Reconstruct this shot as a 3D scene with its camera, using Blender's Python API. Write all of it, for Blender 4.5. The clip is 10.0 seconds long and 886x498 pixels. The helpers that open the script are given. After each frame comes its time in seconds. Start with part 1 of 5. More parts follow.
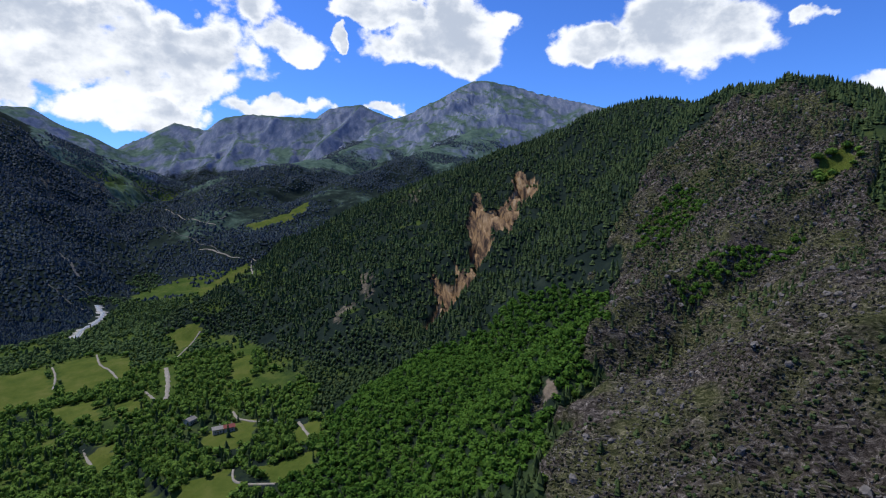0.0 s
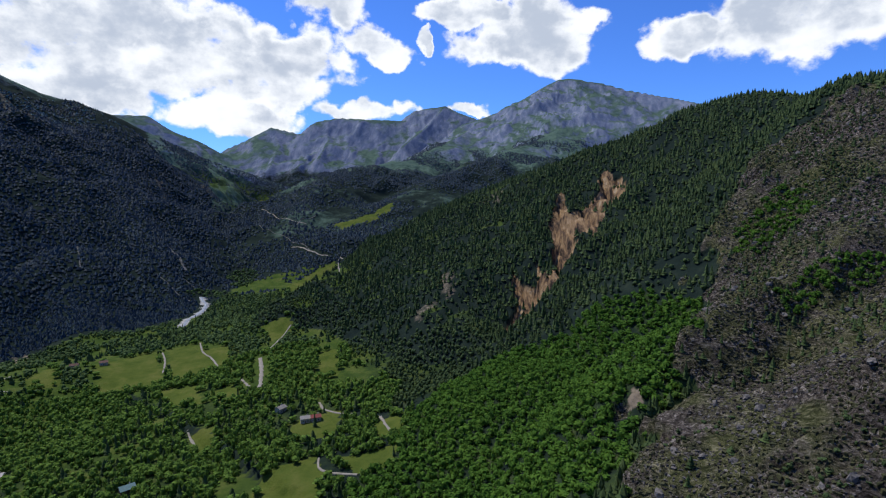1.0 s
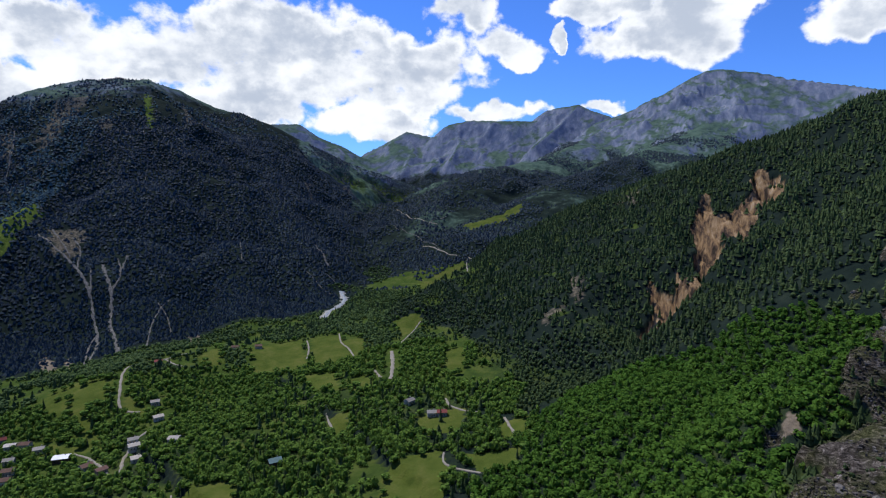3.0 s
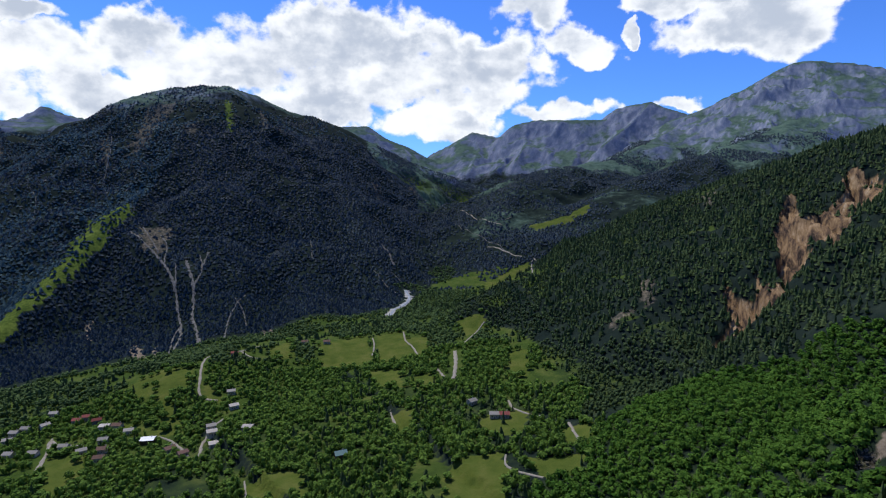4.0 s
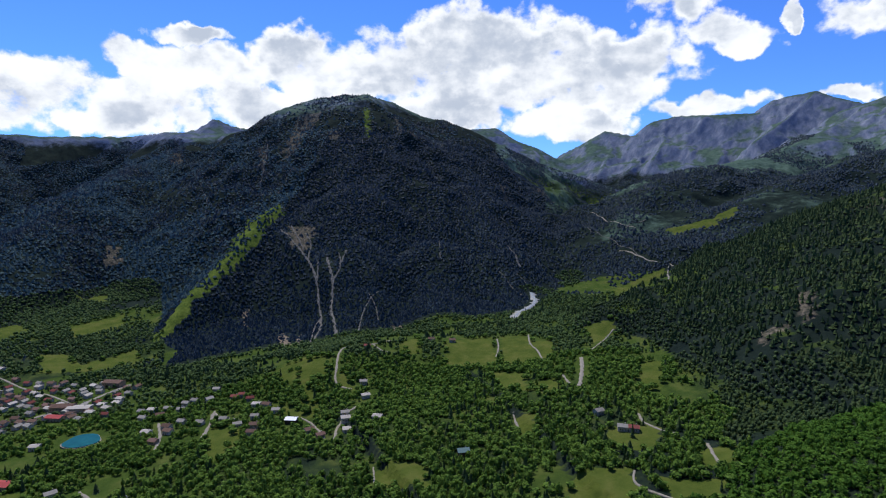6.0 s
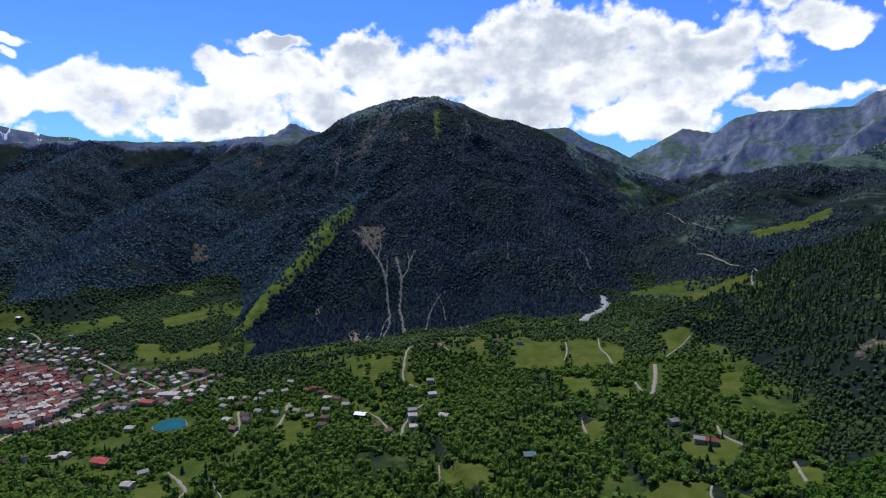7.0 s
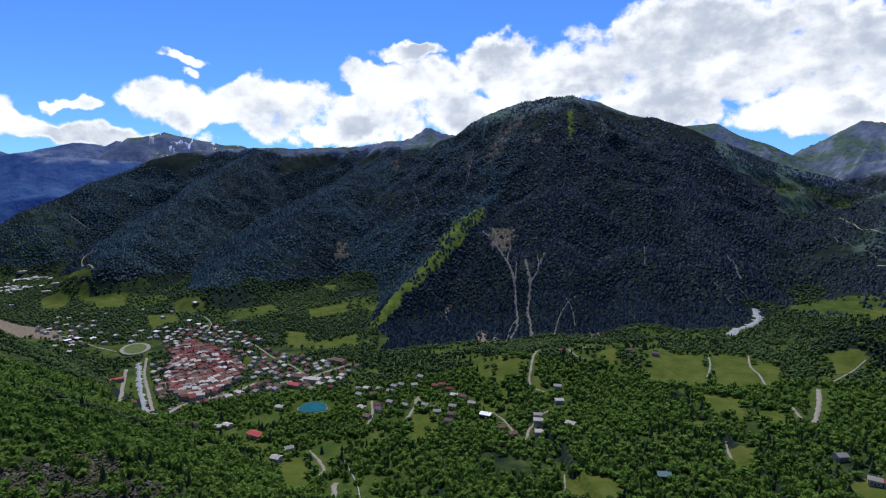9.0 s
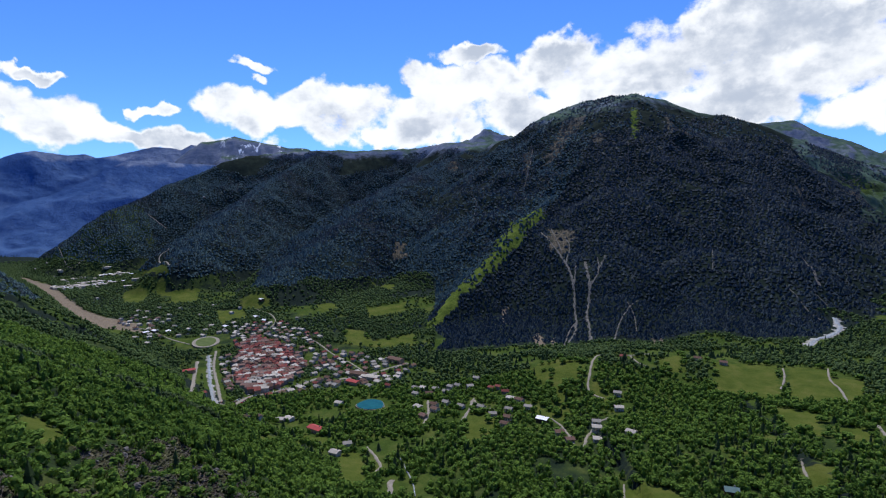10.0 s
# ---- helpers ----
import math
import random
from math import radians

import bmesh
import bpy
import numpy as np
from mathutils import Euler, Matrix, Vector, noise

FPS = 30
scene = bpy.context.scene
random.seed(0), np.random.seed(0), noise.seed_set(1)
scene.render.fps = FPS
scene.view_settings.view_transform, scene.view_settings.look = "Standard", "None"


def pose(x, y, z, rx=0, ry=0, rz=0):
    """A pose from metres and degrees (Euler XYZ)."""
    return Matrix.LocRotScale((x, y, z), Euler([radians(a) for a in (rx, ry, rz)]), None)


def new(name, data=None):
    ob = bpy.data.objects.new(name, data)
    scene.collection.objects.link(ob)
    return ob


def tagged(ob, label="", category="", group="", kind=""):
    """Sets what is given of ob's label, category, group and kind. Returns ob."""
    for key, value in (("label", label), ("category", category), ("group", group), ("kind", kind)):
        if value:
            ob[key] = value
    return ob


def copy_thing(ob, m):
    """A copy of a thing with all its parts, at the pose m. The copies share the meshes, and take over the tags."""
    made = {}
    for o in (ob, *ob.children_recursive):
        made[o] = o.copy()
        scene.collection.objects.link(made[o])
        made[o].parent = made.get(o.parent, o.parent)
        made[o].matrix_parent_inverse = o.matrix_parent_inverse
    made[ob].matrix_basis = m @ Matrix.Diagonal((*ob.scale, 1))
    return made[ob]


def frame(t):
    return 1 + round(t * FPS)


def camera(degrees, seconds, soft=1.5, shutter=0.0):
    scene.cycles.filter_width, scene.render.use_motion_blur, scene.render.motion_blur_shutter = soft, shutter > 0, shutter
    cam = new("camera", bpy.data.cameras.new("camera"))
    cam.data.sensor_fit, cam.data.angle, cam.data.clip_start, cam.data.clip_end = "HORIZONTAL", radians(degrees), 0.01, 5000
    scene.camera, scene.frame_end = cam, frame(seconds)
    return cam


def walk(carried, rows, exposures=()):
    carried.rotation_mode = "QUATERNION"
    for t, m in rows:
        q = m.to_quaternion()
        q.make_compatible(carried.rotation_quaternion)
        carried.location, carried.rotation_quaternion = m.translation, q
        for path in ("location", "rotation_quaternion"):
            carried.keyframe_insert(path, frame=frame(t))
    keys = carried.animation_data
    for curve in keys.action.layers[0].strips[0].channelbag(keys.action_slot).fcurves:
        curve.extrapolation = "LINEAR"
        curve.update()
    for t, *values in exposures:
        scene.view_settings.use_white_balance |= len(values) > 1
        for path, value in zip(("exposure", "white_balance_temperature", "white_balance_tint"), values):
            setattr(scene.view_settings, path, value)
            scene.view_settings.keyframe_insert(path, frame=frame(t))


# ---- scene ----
cam = camera(78.48, 10.0, soft=1.2)
LOOKOUT = (0.0, 0.0, 300.0)
walk(cam, [(t, pose(*LOOKOUT, 90 + pitch, roll, yaw)) for t, yaw, pitch, roll in (
    (0.0, 0.00, -5.60, -0.18),
    (0.5, 4.60, -5.57, -0.21),
    (1.0, 8.62, -5.56, -0.22),
    (1.5, 11.85, -5.56, -0.19),
    (2.0, 15.28, -5.54, -0.29),
    (2.5, 18.61, -5.51, -0.22),
    (4.0, 28.97, -5.48, -0.24),
    (4.5, 31.88, -5.44, -0.23),
    (5.0, 35.23, -5.43, -0.22),
    (5.5, 38.68, -5.40, -0.24),
    (7.0, 49.48, -5.33, -0.16),
    (7.5, 52.75, -5.31, -0.23),
    (8.0, 56.20, -5.29, -0.28),
    (8.5, 59.34, -5.25, -0.30),
    (9.0, 63.15, -5.20, -0.30),
    (9.5, 66.59, -5.16, -0.36),
    (10.0, 69.23, -5.11, -0.36),
)], exposures=[(0.0, 0.0, 6150, 10), (10.0, 0.0, 6150, 10)])

# ---- light ----
SUN_AZIMUTH, SUN_ELEVATION = 68.0, 59.0  # degrees to the left of +y, degrees up
sun = new("sun", bpy.data.lights.new("sun", "SUN"))
sun.data.energy, sun.data.angle, sun.data.color = 3.9, radians(0.5), (1.0, 0.94, 0.84)
a, e = radians(SUN_AZIMUTH), radians(SUN_ELEVATION)
SUN_WAY = Vector((-math.sin(a) * math.cos(e), math.cos(a) * math.cos(e), math.sin(e)))
sun.matrix_world = SUN_WAY.to_track_quat("Z", "Y").to_matrix().to_4x4()
world = bpy.data.worlds.new("sky")
scene.world = world
world.use_nodes = True
CLOUDS = []


def cloud(bearing, up, wide, tall):
    CLOUDS.append((bearing, up, wide, tall))


cloud(-23.2, 15.1, 9.7, 4.1)
cloud(-32.9, 15.5, 2.2, 1.1)
cloud(-38.4, 9.0, 2.0, 1.7)
cloud(-15.0, 14.8, 5.1, 2.1)
cloud(-20.2, 14.4, 2.0, 1.5)
cloud(-0.9, 16.1, 8.0, 3.7)
cloud(4.9, 17.8, 4.0, 1.5)
cloud(17.8, 8.7, 5.6, 1.3)
cloud(54.8, 12.2, 7.2, 3.7)
cloud(44.8, 12.6, 9.3, 5.3)
cloud(38.3, 16.1, 8.7, 3.6)
cloud(31.5, 12.1, 10.9, 4.0)
cloud(23.5, 13.7, 6.3, 3.2)
cloud(14.3, 14.3, 4.3, 1.3)
cloud(19.5, 17.7, 4.6, 2.5)
cloud(9.4, 15.5, 1.0, 0.85)
cloud(-0.6, 14.6, 8.0, 2.4)
cloud(8.7, 17.9, 3.6, 1.4)
cloud(-5.5, 16.9, 3.1, 1.2)
cloud(-14.8, 14.7, 5.6, 1.8)
cloud(6.8, 9.3, 3.4, 0.9)
cloud(16.8, 8.9, 5.5, 1.2)
cloud(29.3, 7.6, 6.2, 2.5)
cloud(42.0, 8.3, 7.9, 2.3)
cloud(56.4, 13.4, 6.0, 2.5)
cloud(48.2, 12.3, 8.4, 3.5)
cloud(39.0, 14.9, 8.6, 4.1)
cloud(31.5, 14.3, 6.3, 3.4)
cloud(23.1, 13.5, 5.9, 3.1)
cloud(15.2, 15.0, 5.1, 1.9)
cloud(19.6, 17.2, 3.6, 1.4)
cloud(26.3, 10.7, 8.3, 2.4)
cloud(43.6, 9.5, 9.2, 2.2)
cloud(30.2, 7.4, 6.9, 2.2)
cloud(17.7, 8.8, 5.6, 1.3)
cloud(65.7, 15.2, 3.4, 0.8)
cloud(70.6, 11.7, 3.6, 2.5)
cloud(75.1, 9.6, 3.8, 2.0)
cloud(67.2, 10.0, 8.1, 3.2)
cloud(75.2, 6.9, 4.5, 1.6)
cloud(62.6, 8.6, 7.8, 2.1)
cloud(6.6, 9.0, 2.9, 0.7)
cloud(88.9, 12.8, 1.9, 0.7)
cloud(87.8, 11.7, 1.6, 0.6)
cloud(89.2, 9.0, 4.5, 2.0)
cloud(83.6, 8.7, 5.6, 2.4)
cloud(77.6, 9.7, 5.3, 2.6)
cloud(71.5, 11.9, 3.4, 2.3)
cloud(70.6, 8.0, 11.1, 2.3)
cloud(65.6, 14.9, 3.6, 1.1)
cloud(106.7, 10.6, 2.2, 0.7)
cloud(88.8, 12.9, 2.5, 0.7)
cloud(87.7, 11.7, 1.6, 0.6)
cloud(97.0, 8.3, 2.2, 0.7)
cloud(105.8, 7.2, 4.9, 2.7)
cloud(102.3, 5.8, 6.6, 1.7)
cloud(88.1, 8.7, 4.7, 2.4)
cloud(80.5, 8.5, 5.9, 3.2)
cloud(74.2, 8.6, 6.7, 3.3)
cloud(70.7, 12.0, 3.8, 2.2)
cloud(66.1, 14.9, 3.8, 1.2)
cloud(65.5, 11.5, 6.7, 3.2)
cloud(57.0, 13.4, 5.3, 2.5)
cloud(95.7, 5.1, 12.2, 1.5)
wn, wl = world.node_tree.nodes, world.node_tree.links


def vm(op, a_, b_=None):
    m = wn.new("ShaderNodeVectorMath")
    m.operation = op
    for s, v in zip(m.inputs, (a_, b_)):
        if isinstance(v, bpy.types.NodeSocket):
            wl.new(v, s)
        elif v is not None:
            s.default_value = v
    return m.outputs["Value"] if op == "LENGTH" else m.outputs["Vector"]


def sm(op, a_, b_=0.0, c_=0.0):
    m = wn.new("ShaderNodeMath")
    m.operation = op
    for s, v in zip(m.inputs, (a_, b_, c_)):
        if isinstance(v, bpy.types.NodeSocket):
            wl.new(v, s)
        else:
            s.default_value = v
    return m.outputs[0]


def smooth(v, lo, hi):
    m = wn.new("ShaderNodeMapRange")
    m.interpolation_type = "SMOOTHSTEP"
    m.inputs[1].default_value, m.inputs[2].default_value = lo, hi
    wl.new(v, m.inputs[0])
    return m.outputs[0]


def cloud_noise(vec, scale, detail, rough):
    t = wn.new("ShaderNodeTexNoise")
    t.inputs["Scale"].default_value, t.inputs["Detail"].default_value, t.inputs["Roughness"].default_value = scale, detail, rough
    wl.new(vec, t.inputs["Vector"])
    return t.outputs["Fac"]


def cloud_colour(vec, scale, detail):
    t = wn.new("ShaderNodeTexNoise")
    t.inputs["Scale"].default_value, t.inputs["Detail"].default_value = scale, detail
    wl.new(vec, t.inputs["Vector"])
    return t.outputs["Color"]


def blend(fac, a_, b_):
    m = wn.new("ShaderNodeMix")
    m.data_type = "RGBA"
    wl.new(fac, m.inputs[0])
    for s, v in ((m.inputs[6], a_), (m.inputs[7], b_)):
        if isinstance(v, bpy.types.NodeSocket):
            wl.new(v, s)
        else:
            s.default_value = (*v, 1)
    return m.outputs[2]


sky = wn.new("ShaderNodeTexSky")
sky.sky_type, sky.sun_disc = "NISHITA", False
sky.sun_elevation, sky.sun_rotation = e, -a
sky.altitude, sky.air_density, sky.dust_density, sky.ozone_density = 1500, 1.0, 0.1, 3.0
way = wn.new("ShaderNodeTexCoord").outputs["Generated"]
split = wn.new("ShaderNodeSeparateXYZ")
wl.new(way, split.inputs[0])
bearing = sm("MULTIPLY", sm("ARCTAN2", sm("MULTIPLY", split.outputs[0], -1), split.outputs[1]), 57.2958)
rise = sm("MULTIPLY", sm("ARCSINE", split.outputs[2]), 57.2958)
joined = wn.new("ShaderNodeCombineXYZ")
wl.new(bearing, joined.inputs[0])
wl.new(rise, joined.inputs[1])
# cumulus heaps where they stand, scattered ones over the rest of the sky
field = sm("MULTIPLY", sm("SUBTRACT", cloud_noise(way, 2.2, 2, 0.5), 0.58), 4.0)
field = sm("SUBTRACT", field, sm("MULTIPLY", smooth(rise, 34.0, 24.0), 3.0))
ragged_way = vm("ADD", joined.outputs[0], vm("MULTIPLY", vm("SUBTRACT", cloud_colour(way, 13.0, 7), (0.5, 0.5, 0.5)), (9.0, 6.0, 0)))
for b, up, wide, tall in CLOUDS:
    off = vm("MULTIPLY", vm("SUBTRACT", ragged_way, (b, up, 0)), (1 / wide, 1 / tall, 0))
    field = sm("MAXIMUM", field, sm("SUBTRACT", 1.0, sm("POWER", vm("LENGTH", off), 1.6)))
field = sm("MAXIMUM", field, -1.0)
flat_way = vm("MULTIPLY", way, (1.0, 1.0, 1.35))


def billow(vec, scale, detail):
    """Rounded heaps: a fractal of round cells, about -0.5 to 0.5, high in the middle of each lobe."""
    t = wn.new("ShaderNodeTexVoronoi")
    t.feature, t.normalize = "SMOOTH_F1", True
    t.inputs["Scale"].default_value, t.inputs["Detail"].default_value = scale, detail
    t.inputs["Roughness"].default_value, t.inputs["Smoothness"].default_value = 0.55, 0.35
    wl.new(vec, t.inputs["Vector"])
    return sm("SUBTRACT", 0.5, sm("MULTIPLY", t.outputs["Distance"], 1.5))


bent = vm("ADD", flat_way, vm("MULTIPLY", vm("SUBTRACT", cloud_colour(flat_way, 9.0, 4), (0.5, 0.5, 0.5)), (0.10, 0.10, 0.07)))
lobes = billow(bent, 13.0, 4)
puffs = cloud_noise(flat_way, 11.0, 9, 0.60)
above = cloud_noise(vm("ADD", flat_way, tuple(0.020 * v for v in (SUN_WAY.x, SUN_WAY.y, 2.2 * SUN_WAY.z))), 11.0, 9, 0.60)
# the heaps are solid within, and their outline is broken into lobes and wisps
heap = sm("ADD", sm("MULTIPLY", sm("MINIMUM", field, 0.7), 1.1), sm("MULTIPLY", sm("SUBTRACT", puffs, 0.5), 2.3))
heap = sm("ADD", heap, sm("MULTIPLY", lobes, 0.55))
cover = smooth(heap, 0.14, 0.56)
lit = sm("ADD", 0.90, sm("MULTIPLY", sm("SUBTRACT", puffs, above), 2.4))
lit = sm("ADD", lit, sm("MULTIPLY", lobes, 0.35))
lit = sm("SUBTRACT", lit, sm("MULTIPLY", smooth(cloud_noise(vm("ADD", vm("MULTIPLY", way, (1.0, 1.0, 2.2)), (3, 1, 0)), 4.2, 4, 0.5), 0.40, 0.58), sm("MULTIPLY", smooth(heap, 0.40, 1.05), 0.9)))
lit = smooth(lit, 0.05, 1.0)
cloud_col = blend(lit, (5.4, 5.9, 6.8), (10.4, 10.4, 10.4))
deep = wn.new("ShaderNodeMix")
deep.data_type, deep.blend_type = "RGBA", "MULTIPLY"
deep.inputs[0].default_value = 1.0
wl.new(sky.outputs[0], deep.inputs[6])
deep.inputs[7].default_value = (0.58, 0.95, 1.72, 1)
wl.new(blend(cover, deep.outputs[2], cloud_col), wn["Background"].inputs[0])
wn["Background"].inputs[1].default_value = 0.10


# ---- landforms: crests of the ridges, the valley's axis ----
RIDGES = {}


def ridge(name, slope, rounding, rough, *points):
    RIDGES[name] = (points, slope, rounding, rough)


ridge("peak_r", 0.55, 20, 1.0, (1121, 3736, 891), (1011, 3973, 966), (757, 4131, 1053), (529, 4217, 1133), (386, 4232, 1172), (240, 4243, 1177), (93, 4249, 1089), (-58, 4250, 997), (-457, 4225, 855))
ridge("peak_c", 0.85, 20, 1.0, (-441, 4478, 931), (-670, 4500, 1038), (-893, 4462, 1006), (-1026, 4433, 922))
ridge("peak_c_base", 0.55, 60, 1.0, (-434, 4429, 819), (-700, 4425, 872), (-965, 4375, 831))
ridge("plateau", 0.85, 45, 0.8, (-1003, 4335, 904), (-1466, 4149, 907), (-1601, 4098, 875))
ridge("plateau_base", 0.5, 60, 1.0, (-899, 4287, 762), (-1443, 4083, 779), (-1629, 4012, 734))
ridge("peak_n", 0.55, 5, 0.8, (-1650, 4186, 783), (-1799, 4125, 795), (-1964, 4049, 824), (-2126, 3966, 726), (-2264, 3889, 651))
ridge("peak_2", 0.6, 5, 0.8, (-2641, 3136, 809), (-2521, 3359, 829), (-2402, 3445, 742), (-2270, 3534, 673), (-2046, 3553, 579))
ridge("small_peak", 0.8, 5, 0.8, (-4078, 1653, 755), (-4037, 1751, 793), (-3983, 1869, 879), (-3936, 1966, 834), (-3833, 2160, 795))
ridge("snow_ridge", 0.85, 6, 0.7, (-4508, 614, 690), (-4529, 528, 711), (-4552, 269, 733), (-4559, 101, 764), (-4560, -1, 790), (-4559, -83, 756), (-4554, -235, 730), (-4553, -270, 680))
ridge("far_spur_a", 0.62, 8, 0.9, (240, 4233, 1171), (19, 4000, 933), (-184, 3695, 752), (-383, 3278, 579))
ridge("far_spur_b", 0.7, 8, 0.9, (-668, 4491, 1032), (-760, 4131, 826), (-855, 3703, 636))
ridge("far_spur_c", 0.75, 8, 0.9, (-1568, 4100, 878), (-1443, 3891, 717), (-1394, 3535, 546))
ridge("far_spur_d", 0.7, 8, 0.8, (-1960, 4040, 818), (-1810, 3845, 672), (-1700, 3454, 488))
ridge("far_spur_e", 0.65, 8, 0.9, (756, 4121, 1048), (619, 3850, 863), (392, 3478, 673))
ridge("shoulder_a", 0.42, 40, 0.9, (-386, 3579, 721), (-594, 2839, 489), (-759, 2382, 425), (-796, 2051, 341))
ridge("shoulder_b", 0.42, 40, 0.9, (198, 3294, 690), (-30, 2700, 536), (-318, 2177, 387), (-463, 1843, 278), (-549, 1609, 191))
ridge("mount_r", 0.68, 25, 1.0, (-1844, 1536, 738), (-1846, 1686, 728), (-1836, 1841, 689), (-1797, 2212, 638), (-1625, 2581, 484), (-1270, 2828, 342))
ridge("mount_l", 0.78, 25, 1.0, (-1844, 1536, 738), (-2016, 1393, 722), (-2099, 1358, 707), (-2225, 1345, 670), (-2453, 1350, 632), (-2684, 1340, 617), (-3081, 1181, 642))
ridge("spur", 0.88, 12, 0.8, (-1844, 1536, 738), (-1744, 1342, 569), (-1593, 1125, 383), (-1439, 808, 248), (-1260, 562, 104), (-1150, 406, 24))
ridge("spur_r", 0.66, 40, 0.9, (-1657, 1804, 645), (-1225, 1452, 343), (-894, 1204, 154), (-720, 1058, 61))
ridge("face_rib", 0.7, 70, 1.1, (-1641, 1262, 541), (-1383, 1088, 340), (-1169, 940, 194), (-1000, 815, 86), (-856, 675, 26))
ridge("face_rib_r", 0.7, 70, 1.1, (-1247, 1284, 341), (-1053, 1110, 178), (-876, 947, 77), (-707, 790, 44))
ridge("back", 0.8, 25, 0.9, (-3175, 1217, 653), (-3326, 1090, 633), (-3420, 746, 613), (-3477, 405, 605), (-3440, 267, 583), (-3399, 73, 553), (-3350, -50, 513), (-3243, -207, 423), (-3134, -321, 370), (-3019, -436, 299), (-2901, -537, 246), (-2800, -625, 150))
ridge("back_spur", 0.62, 40, 0.9, (-2735, 1233, 596), (-2462, 836, 428), (-2188, 526, 300), (-1879, 283, 161), (-1645, 127, 81))
ridge("back_spur2", 0.75, 40, 0.9, (-3369, 458, 568), (-2895, 167, 395), (-2299, -82, 200), (-2080, -150, 120))
ridge("near_top", 0.82, 25, 1.3, (406, 386, 308), (437, 547, 386), (441, 606, 416), (437, 646, 431), (401, 750, 443), (408, 858, 440), (375, 981, 469), (353, 1063, 471), (320, 1136, 465))
ridge("rock_spur", 0.9, 20, 0.6, (432, 638, 422), (322, 530, 310), (216, 451, 238), (132, 420, 206), (88, 380, 178), (49, 326, 140))
ridge("rock_spur2", 0.6, 25, 0.6, (332, 347, 282), (200, 262, 225), (124, 200, 187))
ridge("forest_spur", 0.55, 25, 2.2, (320, 1136, 465), (259, 1172, 438), (166, 1188, 404), (81, 1197, 368), (-54, 1179, 318), (-159, 1139, 246), (-253, 1081, 198), (-332, 1007, 159), (-392, 920, 117))
ridge("apron", 0.4, 60, 0.4, (125, 546, 178), (64, 516, 139), (9, 500, 100), (-42, 468, 60))
ridge("terrace", 0.3, 70, 0.3, (-301, 880, 70), (-394, 809, 63), (-494, 752, 63), (-585, 684, 58), (-649, 594, 61), (-659, 505, 59))
ridge("terrace2", 0.25, 60, 0.3, (-761, 481, 39), (-790, 387, 27))
AXIS = [(-1648, 2974, 170), (-1096, 2247, 120), (-817, 1604, 85), (-643, 990, 58), (-792, 792, 32), (-935, 540, 12), (-990, 247, 2), (-1000, 0, -2), (-1241, -152, -6), (-1767, -343, -12), (-2620, -653, -20), (-4422, -1268, -30)]
FOOT = [(-4030, -1590, 0), (-525, 150, 0), (0, 395, 0), (900, 815, 0)]


def lattice(ix, iy, seed):
    """A repeatable random value for every cell of a grid."""
    h = (ix.astype(np.int64) * 374761393 + iy.astype(np.int64) * 668265263 + seed * 974634777) & 0xFFFFFFFF
    h = ((h ^ (h >> 13)) * 1274126177) & 0xFFFFFFFF
    return ((h ^ (h >> 16)) & 0xFFFF) / 65535.0


def vnoise(x, y, seed=0):
    """Smooth value noise, -1 to 1."""
    x0, y0 = np.floor(x), np.floor(y)
    fx, fy = x - x0, y - y0
    fx, fy = fx * fx * fx * (fx * (fx * 6 - 15) + 10), fy * fy * fy * (fy * (fy * 6 - 15) + 10)
    a, b = lattice(x0, y0, seed), lattice(x0 + 1, y0, seed)
    c, d = lattice(x0, y0 + 1, seed), lattice(x0 + 1, y0 + 1, seed)
    return 2 * ((a * (1 - fx) + b * fx) * (1 - fy) + (c * (1 - fx) + d * fx) * fy) - 1


def fbm(x, y, size, octaves=4, seed=0, gain=0.5):
    out, amp, total = 0, 1.0, 0.0
    for o in range(octaves):
        c, s = math.cos(0.7 * o), math.sin(0.7 * o)
        out = out + amp * vnoise((c * x - s * y) / size + 17.3 * o, (s * x + c * y) / size - 9.1 * o, seed + o)
        total, amp, size = total + amp, amp * gain, size * 0.5
    return out / total


def ridged(x, y, size, octaves=4, seed=0):
    out, amp, total = 0, 1.0, 0.0
    for o in range(octaves):
        c, s = math.cos(1.1 * o), math.sin(1.1 * o)
        out = out + amp * (1 - 2 * np.abs(vnoise((c * x - s * y) / size + 5.7 * o, (s * x + c * y) / size + 3.3 * o, seed + o)))
        total, amp, size = total + amp, amp * 0.5, size * 0.5
    return out / total


def along(pts, x, y):
    """Distance to a line of points, the height of the line there, and the length run along it."""
    best = np.full(np.shape(x), 1e9)
    zc, run, base = np.zeros(np.shape(x)), np.zeros(np.shape(x)), 0.0
    for (ax, ay, az), (bx, by, bz) in zip(pts, pts[1:]):
        dx, dy = bx - ax, by - ay
        n = math.hypot(dx, dy)
        u = np.clip(((x - ax) * dx + (y - ay) * dy) / (n * n), 0, 1)
        d = np.hypot(x - ax - u * dx, y - ay - u * dy)
        m = d < best
        best, zc, run = np.where(m, d, best), np.where(m, az + u * (bz - az), zc), np.where(m, base + u * n, run)
        base += n
    return best, zc, run


def smax(a, b, k):
    h = np.clip(0.5 + 0.5 * (a - b) / k, 0, 1)
    return b + (a - b) * h + k * h * (1 - h)


